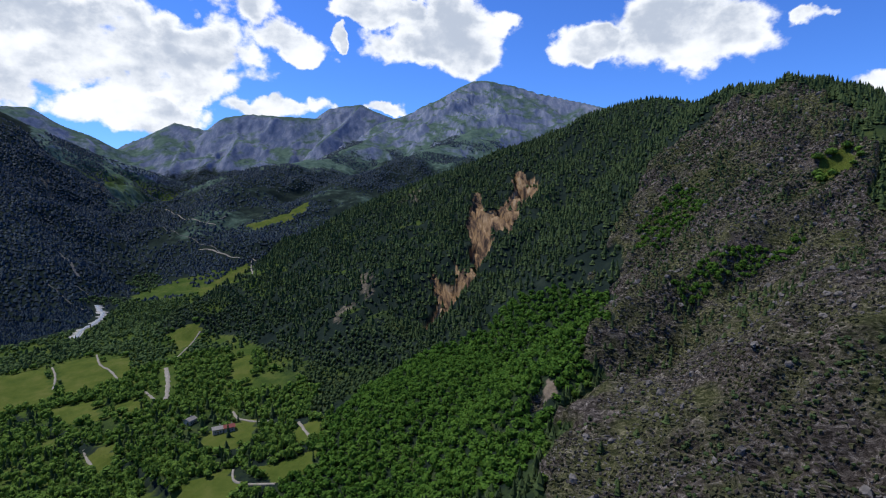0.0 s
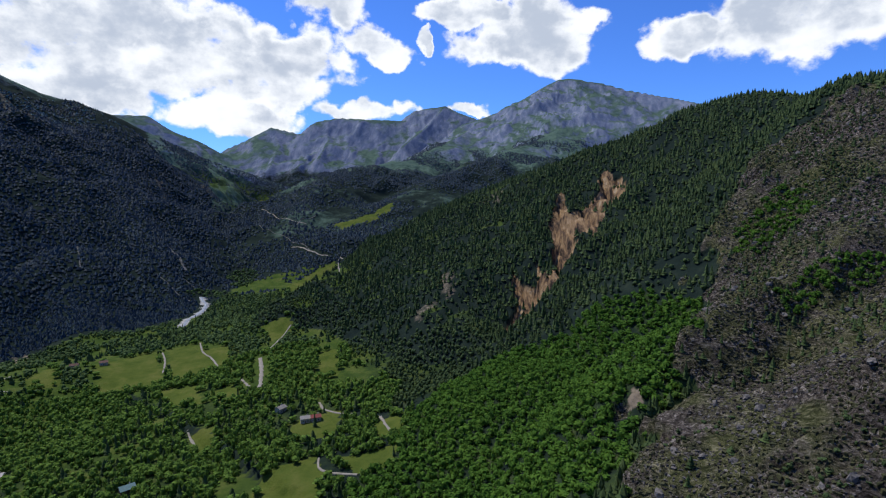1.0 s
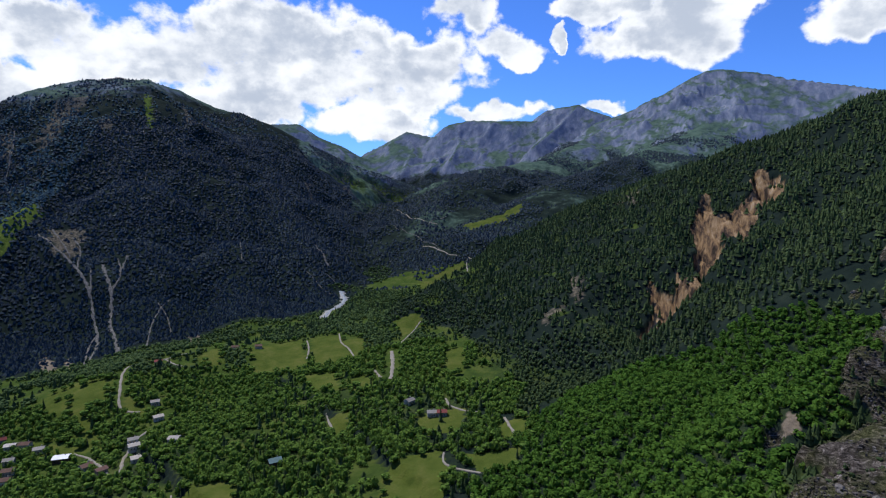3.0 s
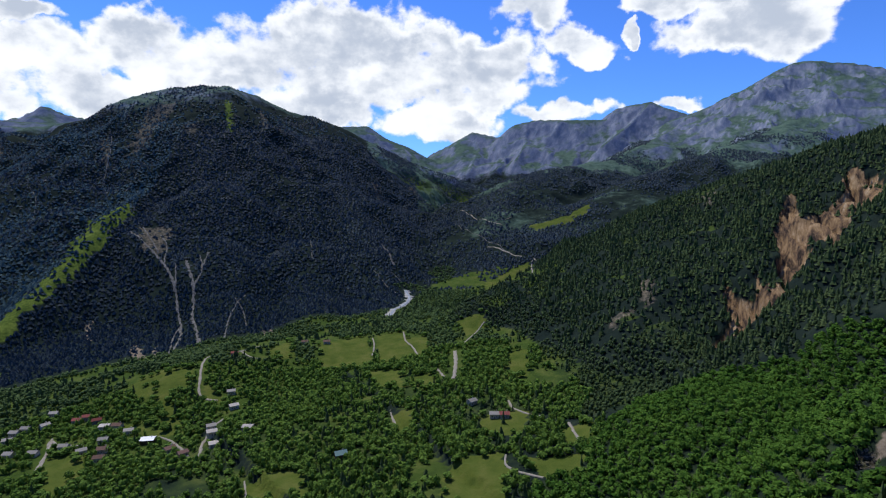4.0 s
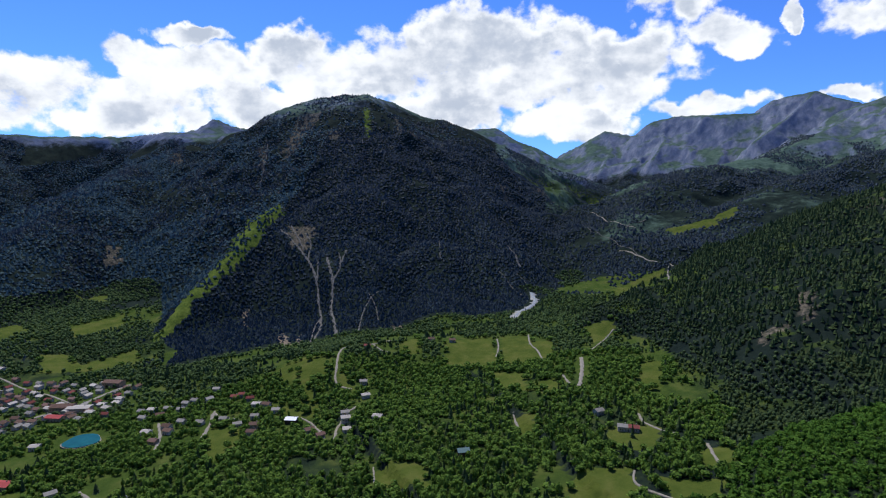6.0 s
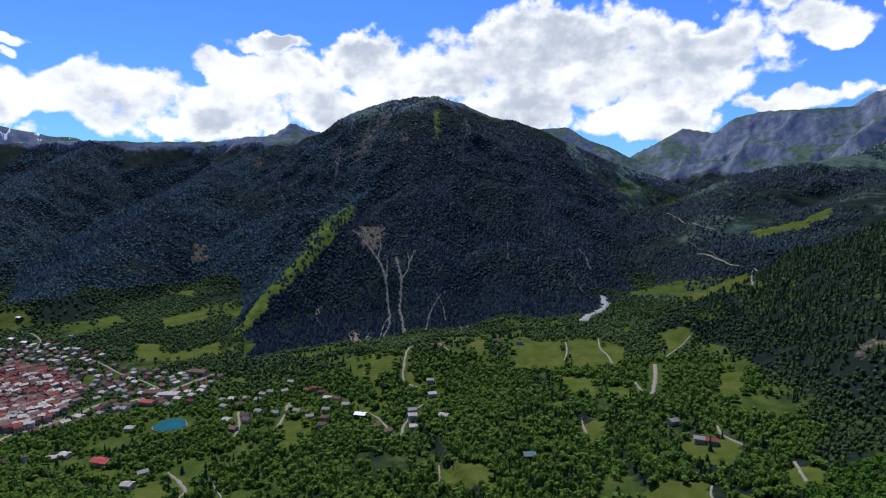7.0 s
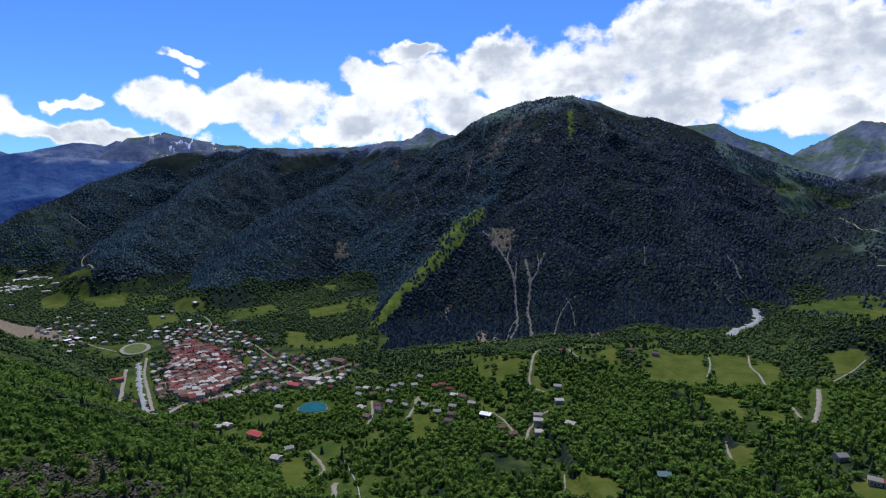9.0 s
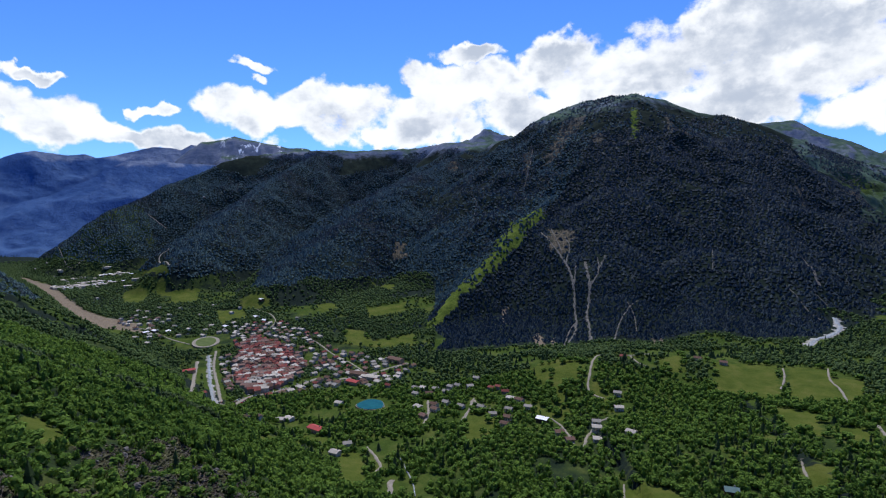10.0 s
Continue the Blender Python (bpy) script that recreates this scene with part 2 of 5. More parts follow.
def height(x, y):
    """The height of the ground: a valley floor with ridges standing in it, cut by gullies."""
    x, y = np.asarray(x, float), np.asarray(y, float)
    d, z, _ = along(AXIS, x, y)
    floor = z + 0.05 * np.minimum(d, 500) + 0.02 * np.maximum(d - 500, 0) + 3.0 * fbm(x, y, 160, 3, 3)
    h = floor
    wx, wy = x + 40 * fbm(x, y, 220, 2, 40), y + 40 * fbm(x, y, 220, 2, 50)
    far = np.clip((np.hypot(x, y) - 700) / 1500, 0, 1)
    gully = (7 + 40 * far) * ridged(wx, wy, 230, 4, 11) + (2.5 + 5 * far) * fbm(x, y, 45, 3, 21)
    remote = np.clip((np.hypot(x, y) - 2300) / 1200, 0, 1)
    gully = gully + remote * (38 * (ridged(wx, wy, 330, 3, 16) - 0.9) + 30 * (ridged(wx + 0.4 * wy, 0.4 * wy, 150, 2, 17) - 0.8))
    for pts, slope, rnd, rough in RIDGES.values():
        body, d = np.full(x.shape, -1e4), np.full(x.shape, 1e9)
        for part_ in zip(pts, pts[1:]):
            ds, z, _ = along(part_, x, y)
            body = np.maximum(body, z - slope * (np.sqrt(ds * ds + rnd * rnd) - rnd))
            d = np.minimum(d, ds)
        body = body + 8 * np.clip((np.hypot(x, y) - 2800) / 900, 0, 1) * fbm(x, y, 150, 4, 15) * np.exp(-d / 160)
        body = body + gully * rough * (1 - np.exp(-d / 70)) * np.clip((body - floor) / 60, 0, 1)
        h = smax(h, body, 14)
    # the hillside that the lookout stands over, rising away from its foot
    up = np.full(x.shape, 1e9)
    for (ax, ay, _), (bx, by, _) in zip(FOOT, FOOT[1:]):
        up = np.minimum(up, ((bx - ax) * -(y - ay) + (by - ay) * (x - ax)) / math.hypot(bx - ax, by - ay))
    side = -4 + 0.60 * up + np.clip(up / 120, 0, 1) * (1.6 * gully + 5 * fbm(x, y, 60, 3, 95))
    side = np.where(side > 420, 420 + 0.25 * (side - 420), side)
    h = smax(h, side, 16)
    return h


def steps(stops):
    """Grid lines: from each stop to the next with the spacing changing evenly."""
    out = [stops[0][0]]
    for (a, da), (b, db) in zip(stops, stops[1:]):
        v = out[-1]
        while v < b - 0.5 * (da + (db - da) * (v - a) / (b - a)):
            v += da + (db - da) * (v - a) / (b - a)
            out.append(v)
    return np.array(out)


# ---- land cover on the plan ----
ZONES = {}


def zone(name, *corners):
    ZONES.setdefault(name, []).append(corners)


zone("scrub", (371, 706), (305, 716), (238, 665), (181, 583), (163, 505), (112, 380), (74, 334), (19, 140), (48, 104), (82, 95), (227, 230), (332, 347), (366, 452), (412, 555), (416, 615))
zone("scrub", (-325, -71), (-402, -54), (-397, -26), (-346, -4), (-156, 0), (-123, -25), (-281, -68))
zone("scrub", (-243, -102), (-274, -91), (-253, -79), (-115, -32), (-102, -44))
zone("cliff", (130, 992), (141, 1011), (148, 978), (164, 985), (166, 913), (150, 885), (132, 886), (110, 810), (93, 757), (77, 818), (63, 747), (42, 721), (17, 701), (2, 687), (-15, 677), (-26, 671), (-37, 706), (-25, 699), (-16, 707), (-8, 729), (-20, 790), (-5, 770), (13, 757), (18, 795), (27, 760), (43, 745), (40, 894), (59, 987), (72, 889), (90, 894), (112, 941))
zone("scar", (-59, 1132), (-40, 1103), (-53, 1049), (-73, 1055))
zone("scar", (-123, 854), (-99, 815), (-101, 758), (-117, 754))
zone("scar", (-153, 770), (-132, 770), (-133, 710), (-154, 716))
zone("scar", (-2518, 976), (-2572, 1069), (-2469, 1012), (-2437, 963))
zone("scar", (-1874, 526), (-1887, 566), (-1794, 542), (-1795, 507))
zone("scar", (-1908, 1062), (-1879, 1088), (-1733, 987), (-1734, 970))
zone("scar", (-1792, 1108), (-1851, 1171), (-1896, 1310), (-1695, 1107), (-1739, 1051))
zone("scar", (-1260, 1689), (-1270, 1766), (-1114, 1581), (-1228, 1674))
zone("scar", (-1271, 1993), (-1261, 2061), (-1229, 2085), (-1199, 1921))
zone("scar", (-1713, 1550), (-1613, 1532), (-1500, 1525), (-1464, 1458), (-1528, 1432))
zone("scar", (-1911, 1208), (-1870, 1264), (-1846, 1333), (-1784, 1219), (-1829, 1169))
zone("scar", (-1685, 1202), (-1643, 1252), (-1614, 1216), (-1626, 1174))
zone("scar", (-1373, 839), (-1350, 876), (-1279, 880), (-1220, 835), (-1196, 782), (-1253, 787))
zone("scar", (-1869, 523), (-1889, 572), (-1801, 548), (-1794, 509))
zone("scar", (-2541, 985), (-2575, 1070), (-2458, 1006), (-2466, 963))
zone("grove", (-128, 378), (-118, 461), (-84, 545), (-42, 608), (15, 605), (77, 613), (140, 581), (162, 518), (113, 388), (79, 349), (36, 284))
zone("strip", (-1523, 866), (-1443, 882), (-1357, 753), (-1283, 643), (-1208, 517), (-1126, 404), (-1124, 377), (-1269, 513), (-1442, 697), (-1516, 801))
zone("scree", (-1189, 610), (-1188, 625), (-1087, 568), (-1100, 566))
zone("scree", (-993, 586), (-1008, 611), (-907, 559), (-908, 543))
zone("scree", (-957, 603), (-962, 616), (-859, 556), (-868, 550))
zone("scree", (-847, 767), (-847, 776), (-761, 701), (-765, 698))
zone("scree", (-836, 783), (-835, 789), (-761, 724), (-753, 710))
zone("scree", (73, 370), (79, 366), (80, 354), (72, 355))
zone("clearing", (-1725, 1422), (-1709, 1436), (-1534, 1291), (-1532, 1269))
zone("thicket", (189, 441), (235, 460), (272, 460), (270, 435), (236, 433), (196, 419))
zone("thicket", (232, 443), (273, 458), (291, 444), (277, 420), (259, 432), (234, 430))
zone("thicket", (209, 578), (253, 601), (274, 594), (246, 541), (200, 518))
zone("meadow", (-680, 432), (-698, 472), (-671, 485), (-622, 447), (-606, 421), (-641, 404))
zone("meadow", (-699, 400), (-643, 417), (-619, 430), (-568, 377), (-580, 374), (-609, 398))
zone("meadow", (-623, 463), (-582, 454), (-561, 450), (-574, 429))
zone("meadow", (-618, 400), (-601, 410), (-567, 378), (-582, 373))
zone("meadow", (-638, 357), (-578, 369), (-552, 382), (-530, 396), (-541, 374), (-584, 346))
zone("meadow", (-606, 672), (-556, 740), (-462, 626), (-530, 594))
zone("meadow", (-541, 744), (-516, 786), (-414, 668), (-454, 628))
zone("meadow", (-480, 745), (-456, 772), (-408, 692), (-411, 669))
zone("meadow", (-455, 595), (-405, 609), (-358, 552), (-393, 546))
zone("meadow", (-637, 595), (-660, 668), (-587, 600), (-602, 568))
zone("meadow", (-370, 585), (-348, 604), (-318, 563), (-334, 546))
zone("meadow", (-439, 843), (-393, 861), (-372, 823), (-392, 784))
zone("meadow", (-595, 1267), (-511, 1431), (-487, 1401), (-375, 959), (-550, 1202))
zone("meadow", (-144, 492), (-117, 507), (-102, 457), (-131, 458))
zone("meadow", (-221, 411), (-205, 423), (-176, 439), (-148, 376), (-203, 367))
zone("meadow", (-166, 433), (-107, 441), (-99, 415), (-131, 405))
zone("meadow", (-576, 247), (-623, 279), (-621, 301), (-600, 304), (-549, 273), (-536, 248), (-550, 226))
zone("meadow", (-392, 331), (-359, 353), (-338, 354), (-312, 327), (-369, 314))
zone("meadow", (-287, 709), (-263, 734), (-224, 627), (-243, 609))
zone("meadow", (-335, 487), (-310, 496), (-283, 451), (-309, 455))
zone("meadow", (-232, 499), (-189, 533), (-171, 481), (-209, 456))
zone("meadow", (-709, 400), (-722, 452), (-678, 485), (-618, 438), (-625, 401))
zone("meadow", (-1207, 222), (-1176, 254), (-1091, 259), (-1110, 358), (-1026, 335), (-1053, 250), (-1082, 204))
zone("meadow", (-2017, -361), (-1983, -296), (-1936, -266), (-1798, -271), (-1814, -318))
zone("meadow", (-329, -112), (-350, -107), (-333, -88), (-298, -78), (-292, -99))
zone("meadow", (-1962, -253), (-1947, -218), (-1873, -203), (-1885, -236))
zone("meadow", (-584, 99), (-575, 123), (-497, 112), (-400, 85), (-397, 67))
zone("meadow", (-549, 11), (-647, 70), (-625, 107), (-611, 66), (-513, 13))
zone("meadow", (-548, 228), (-634, 279), (-605, 299), (-545, 257))
zone("meadow", (-1674, 398), (-1647, 465), (-1543, 427), (-1650, 402))
zone("meadow", (-642, 614), (-674, 686), (-591, 599), (-607, 581))
zone("meadow", (-1373, 312), (-1389, 424), (-1285, 384), (-1274, 295))
zone("meadow", (-610, 1673), (-494, 1737), (-467, 1695), (-577, 1634))
zone("meadow", (-494, 1736), (-455, 1829), (-437, 1743), (-475, 1711))
zone("meadow", (-697, 423), (-720, 471), (-676, 485), (-629, 449), (-626, 414))
zone("meadow", (-1568, -63), (-1541, 9), (-1426, 21), (-1385, -43))
zone("meadow", (-622, 405), (-613, 416), (-565, 387), (-571, 372))
zone("meadow", (350, 512), (374, 510), (368, 484), (352, 474), (340, 492))
zone("meadow", (-1898, -206), (-1898, -125), (-1722, -113), (-1717, -179))
zone("meadow", (-1616, -5), (-1565, 69), (-1507, 80), (-1520, 9))
zone("meadow", (-2201, -327), (-2011, -232), (-1954, -210), (-2008, -284))
zone("meadow", (-1479, 195), (-1502, 245), (-1374, 238), (-1374, 196))
zone("quarry", (-2633, -835), (-2310, -634), (-1728, -399), (-1612, -322), (-1510, -242), (-1382, -206), (-1448, -279), (-1462, -339), (-2007, -552))


zone("crest_wood", (360, 712), (384, 722), (425, 675), (455, 610), (470, 530), (440, 490), (400, 520), (416, 560), (420, 590), (405, 622), (385, 650))
zone("crest_wood", (395, 470), (470, 500), (500, 420), (440, 400))


LINES = []


def line(kind, width, *points):
    LINES.append((kind, width, points))


line("road", 5, (-569, 443), (-585, 437), (-602, 441), (-630, 464), (-671, 499), (-700, 531), (-693, 553), (-674, 571), (-667, 604))
line("road", 4, (-671, 568), (-638, 556), (-621, 559))
line("road", 4, (-540, 731), (-511, 696), (-488, 659))
line("road", 4, (-514, 787), (-477, 736), (-447, 711), (-411, 672))
line("road", 6, (-366, 701), (-335, 643), (-309, 588))
line("road", 5, (-348, 616), (-326, 592), (-316, 584))
line("road", 4, (-218, 546), (-205, 528), (-185, 520), (-169, 520))
line("road", 4, (-139, 506), (-125, 479), (-114, 460))
line("road", 4, (-372, 740), (-377, 773), (-383, 813), (-383, 840))
line("road", 4, (-497, 1436), (-499, 1401), (-351, 992))
line("road", 3, (-175, 435), (-170, 421), (-159, 413), (-131, 406))
line("road", 3, (-397, 335), (-372, 315))
line("road", 4, (-340, 493), (-324, 476), (-311, 463))
line("road", 5, (-611, 259), (-644, 284), (-674, 302), (-652, 301), (-626, 310))
line("road", 5, (-618, 210), (-657, 230), (-705, 246))
line("road", 4, (-564, 360), (-543, 360), (-514, 352), (-489, 342))
line("road", 5, (-478, 347), (-506, 374), (-517, 395), (-522, 414))
line("road", 7, (-453, 122), (-480, 130), (-493, 135))
line("road", 5, (-586, 131), (-558, 134), (-529, 133), (-515, 123))
line("road", 4, (-614, 264), (-652, 289), (-679, 306))
line("road", 5, (-619, 212), (-657, 230), (-675, 251))
line("road", 8, (-696, -28), (-825, 1), (-841, 42), (-864, 86), (-889, 118))
line("road", 6, (-784, -27), (-929, -37), (-1041, -46), (-1148, -46))
line("road", 7, (-714, -59), (-974, -74), (-1087, -76))
line("road", 7, (-866, 149), (-875, 198), (-901, 244), (-918, 282))
line("road", 5, (-890, 197), (-977, 184), (-1029, 167), (-1113, 146), (-1144, 133))
line("road", 5, (-1039, 1), (-1004, -12), (-939, -10), (-845, 10))
line("road", 5, (-1280, 64), (-1352, 81), (-1438, 73), (-1507, 44))
line("road", 6, (-1989, -213), (-2157, -263), (-2208, -234))
line("road", 5, (-2848, -311), (-2877, -345), (-2912, -395))
line("road", 5, (-3801, -1076), (-2709, -697), (-2644, -600))
line("road", 5, (-1229, -100), (-1299, -145), (-1411, -201), (-1458, -234))
line("road", 5, (-948, 1851), (-839, 1746), (-761, 1695), (-704, 1681))
line("road", 6, (-677, 1505), (-622, 1472), (-569, 1442), (-542, 1440))
line("river", 14, (-628, 909), (-655, 969), (-654, 1001), (-679, 1065), (-725, 1118))
line("river", 8, (-651, -29), (-855, -42), (-1006, -52), (-1121, -58))
line("stream", 2.2, (-455, 147), (-478, 152), (-512, 155), (-558, 159))
line("chute", 4, (-1680, 967), (-1635, 1009), (-1625, 1054))
line("chute", 4, (-959, 800), (-915, 783), (-869, 751))
line("chute", 4, (-1793, 1021), (-1750, 989), (-1706, 954))
line("chute", 3, (-1541, 1263), (-1433, 1181), (-1371, 1121))
line("chute", 4, (-871, 1251), (-824, 1205), (-806, 1189))
line("chute", 4, (-1897, 841), (-1812, 817), (-1719, 766))
line("chute", 9, (-1365, 822), (-1270, 797), (-1206, 785), (-1159, 776), (-1113, 759))
line("chute", 6, (-1292, 854), (-1231, 830), (-1184, 791), (-1160, 773))
line("chute", 5, (-1364, 855), (-1283, 823), (-1210, 792))
line("chute", 10, (-1117, 761), (-1082, 745), (-1041, 719), (-996, 694), (-956, 664), (-904, 612))
line("chute", 6, (-1154, 798), (-1107, 764), (-1085, 745))
line("chute", 6, (-992, 691), (-973, 662), (-923, 620), (-871, 577))
line("chute", 11, (-1148, 821), (-1100, 795), (-1063, 775), (-1028, 749), (-987, 715), (-943, 690), (-884, 651))
line("chute", 8, (-1127, 866), (-1103, 834), (-1076, 805), (-1061, 779), (-1040, 759))
line("chute", 5, (-1136, 850), (-1107, 832), (-1080, 808))
line("chute", 5, (-958, 829), (-939, 785), (-911, 744), (-867, 697), (-847, 676))
line("chute", 4, (-1042, 1128), (-994, 1080), (-963, 1048))
line("chute", 5, (-914, 1272), (-879, 1251), (-837, 1213), (-810, 1189))
line("chute", 4, (-842, 1131), (-801, 1113), (-754, 1085), (-722, 1076))
line("chute", 4, (-815, 1150), (-787, 1158), (-759, 1151))
line("chute", 6, (-1884, 1087), (-1788, 1023), (-1732, 974))
line("chute", 5, (-1643, 1056), (-1616, 997), (-1583, 946))
line("chute", 8, (-1286, 2031), (-1244, 2034), (-1242, 2091))
line("chute", 5, (-903, 1265), (-831, 1209), (-805, 1192))
line("chute", 5, (-690, 1726), (-728, 1697), (-735, 1654))
line("chute", 4, (-929, 1747), (-839, 1639), (-737, 1580), (-673, 1524), (-586, 1448))


HOUSES = []


def house_at(x, y, kind, turn):
    HOUSES.append((x, y, kind, turn))


house_at(-569, 464, "grey", 20)
house_at(-536, 440, "pale", 35)
house_at(-485, 371, "pale", 30)
house_at(-501, 381, "pale", 30)
house_at(-514, 390, "grey", 30)
house_at(-563, 347, "white", 10)
house_at(-520, 343, "brown", 50)
house_at(-497, 342, "tan", 50)
house_at(-610, 325, "grey", 15)
house_at(-588, 312, "brown", 15)
house_at(-571, 299, "brown", 15)
house_at(-743, 339, "grey", 10)
house_at(-738, 294, "grey", 0)
house_at(-736, 305, "grey", 0)
house_at(-723, 281, "grey", 20)
house_at(-678, 246, "brown", 5)
house_at(-654, 276, "grey", 5)
house_at(-637, 298, "grey", 5)
house_at(-685, 348, "red", 15)
house_at(-663, 347, "red", 30)
house_at(-639, 343, "pale", 10)
house_at(-626, 350, "brown", 0)
house_at(-602, 349, "grey", 20)
house_at(-468, 402, "pale", 0)
house_at(-664, 550, "red", 15)
house_at(-328, 391, "teal", 25)
house_at(-253, 525, "grey", 40)
house_at(-216, 502, "grey", 0)
house_at(-206, 505, "red", 0)
house_at(-734, 238, "grey", 0)
house_at(-679, 223, "pale", 0)
house_at(-645, 219, "tan", 0)
house_at(-619, 653, "brown", 0)
house_at(-591, 674, "brown", 10)
house_at(-607, 300, "grey", 40)
house_at(-742, 272, "grey", 10)
house_at(-721, 318, "grey", 60)
house_at(-655, 84, "long_red", 8)
house_at(-572, 93, "pale", 15)
house_at(-597, 111, "grey", 60)
house_at(-644, 2, "brown", 20)
house_at(-702, 18, "brown", 5)
house_at(-706, 45, "pale", 40)
house_at(-709, 57, "pale", 10)
house_at(-1538, 57, "white", 0)
house_at(-1009, -85, "long_red", 80)
house_at(-742, 127, "pale", 20)
house_at(-866, 182, "mill", 20)
house_at(-845, 196, "hall", 20)
house_at(-934, 264, "mill", 8)
house_at(-830, 165, "long_red", 10)
house_at(-841, 144, "brown", 10)
house_at(-874, 132, "brown", 10)
house_at(-2477, -601, "hall", 10)
house_at(-2437, -625, "hall", 10)
house_at(-2179, -510, "pale", 10)
house_at(-2495, -567, "pale", 0)
house_at(-2560, -687, "pale", 0)
house_at(-2705, -790, "pale", 0)
house_at(-2731, -756, "pale", 0)
house_at(-2387, -599, "pale", 0)
house_at(-1948, -414, "pale", 0)
house_at(-2600, -677, "hall", 0)
house_at(-1658, -258, "pale", 0)
house_at(-1629, -231, "pale", 30)
house_at(-1662, -206, "grey", 0)
house_at(-1547, -170, "pale", 0)
house_at(-1619, -150, "grey", 0)
house_at(-1325, -214, "pale", 20)
house_at(-1268, -182, "pale", 20)
house_at(-1319, -164, "brown", 0)
house_at(-1407, -144, "grey", 40)
house_at(-1359, -110, "pale", 0)
house_at(-1504, -94, "grey", 0)
house_at(-1621, -64, "pale", 20)
house_at(-1494, -264, "grey", 0)
house_at(-1537, 2, "grey", 0)
house_at(-1498, -19, "pale", 0)
house_at(-3058, -156, "white", 0)
house_at(-331, 391, "teal", 20)
house_at(-468, 401, "grey", 10)
house_at(-661, 241, "brown", 0)
house_at(-679, 264, "grey", 0)
house_at(-684, 221, "grey", 20)
house_at(-747, 338, "grey", 0)
house_at(-690, 339, "red", 10)
house_at(-733, 294, "grey", 0)
house_at(-729, 306, "pale", 0)
house_at(-727, 256, "brown", 40)
house_at(-761, 246, "grey", 0)
house_at(-755, 257, "pale", 10)
OLD_TOWN = [(-1171, -6), (-1207, 34), (-1150, 70), (-1063, 101), (-979, 113), (-909, 91), (-849, 51), (-841, 17), (-887, -2), (-1015, -14)]
NEW_TOWN = [[(-1241, -29), (-1350, 19), (-1330, 96), (-1138, 149), (-1025, 177), (-926, 199), (-880, 151), (-922, 111), (-1006, 116), (-1099, 100), (-1218, 51), (-1178, -1)], [(-730, -65), (-1090, -87), (-1119, -17), (-885, -13), (-852, -22)], [(-1039, 122), (-1048, 187), (-941, 270), (-883, 283), (-783, 206), (-815, 144), (-867, 109)], [(-1245, -22), (-1345, 7), (-1341, 81), (-1148, 164), (-1105, 130), (-1193, 71), (-1217, 28)], [(-862, 5), (-850, 82), (-871, 154), (-836, 152), (-812, 78), (-825, 9)]]
POND = (-722, 168)
STADIUM = (-1228, -68)


# ---- land cover ----
def inside(poly, x, y):
    """Which of the points lie in a polygon on the plan."""
    res = np.zeros(x.shape, bool)
    xs, ys = [p[0] for p in poly], [p[1] for p in poly]
    m = (x > min(xs)) & (x < max(xs)) & (y > min(ys)) & (y < max(ys))
    px, py = x[m], y[m]
    r = np.zeros(px.shape, bool)
    for (ax, ay), (bx, by) in zip(poly, poly[1:] + poly[:1]):
        if ay != by:
            r ^= ((ay > py) != (by > py)) & (px < (bx - ax) * (py - ay) / (by - ay) + ax)
    res[m] = r
    return res


def in_zone(name, x, y, wobble=6.0):
    wx, wy = x + wobble * fbm(x, y, 30, 2, 70), y + wobble * fbm(x, y, 30, 2, 80)
    out = np.zeros(x.shape, bool)
    for poly in ZONES[name]:
        out |= inside(list(poly), wx, wy)
    return out


def near_ridge(names, x, y):
    return np.min([along(RIDGES[n][0], x, y)[0] for n in names], axis=0)


def across(x, y):
    """Which places lie on the far side of the river."""
    best, far_side = np.full(x.shape, 1e9), np.zeros(x.shape, bool)
    for (ax, ay, _), (bx, by, _) in zip(AXIS, AXIS[1:]):
        dx, dy = bx - ax, by - ay
        u = np.clip(((x - ax) * dx + (y - ay) * dy) / (dx * dx + dy * dy), 0, 1)
        d = np.hypot(x - ax - u * dx, y - ay - u * dy)
        m = d < best
        best, far_side = np.where(m, d, best), np.where(m, dx * (y - ay) - dy * (x - ax) < 0, far_side)
    return far_side


# ---- the ground grid ----
gx = steps([(-5100, 34), (-2600, 16), (-1500, 9), (-70, 8.0), (-60, 3.0), (430, 3.0), (440, 8), (1000, 16), (1350, 60), (3300, 160)])
gy = steps([(-1500, 45), (-250, 9), (0, 7.5), (150, 7), (160, 3.1), (660, 3.1), (760, 3.8), (1010, 4.5), (1020, 8), (1250, 9), (2400, 16), (5150, 30)])
GX, GY = np.meshgrid(gx, gy)
GZ = height(GX, GY)
# the bluff of ochre earth is cut back into the slope
in_cliff = in_zone("cliff", GX, GY, 9)
GZ = GZ - np.where(in_cliff, 3 + 22 * ridged(GX + 0.2 * GY, GY * 0.16, 20, 2, 90), 0)
# crags and hollows on the rocky slopes
rocky = in_zone("scrub", GX, GY, 28)
crag = 10.0 * ridged(GX, GY, 74, 3, 91) + 9.0 * ridged(0.4 * GX + 0.2 * GY, GY - 0.25 * GX, 34, 2, 92)
crag = crag + 3.6 * ridged(GX + 0.5 * GY, GY - 0.3 * GX, 13, 2, 94) * np.clip(0.5 + 1.2 * fbm(GX, GY, 60, 2, 98), 0, 1.4)
GZ = GZ + np.where(rocky, crag, 0)
sx, sy = np.gradient(GZ, gy, gx)[::-1]
STEEP = np.hypot(sx, sy)
DIST = np.hypot(GX, GY)


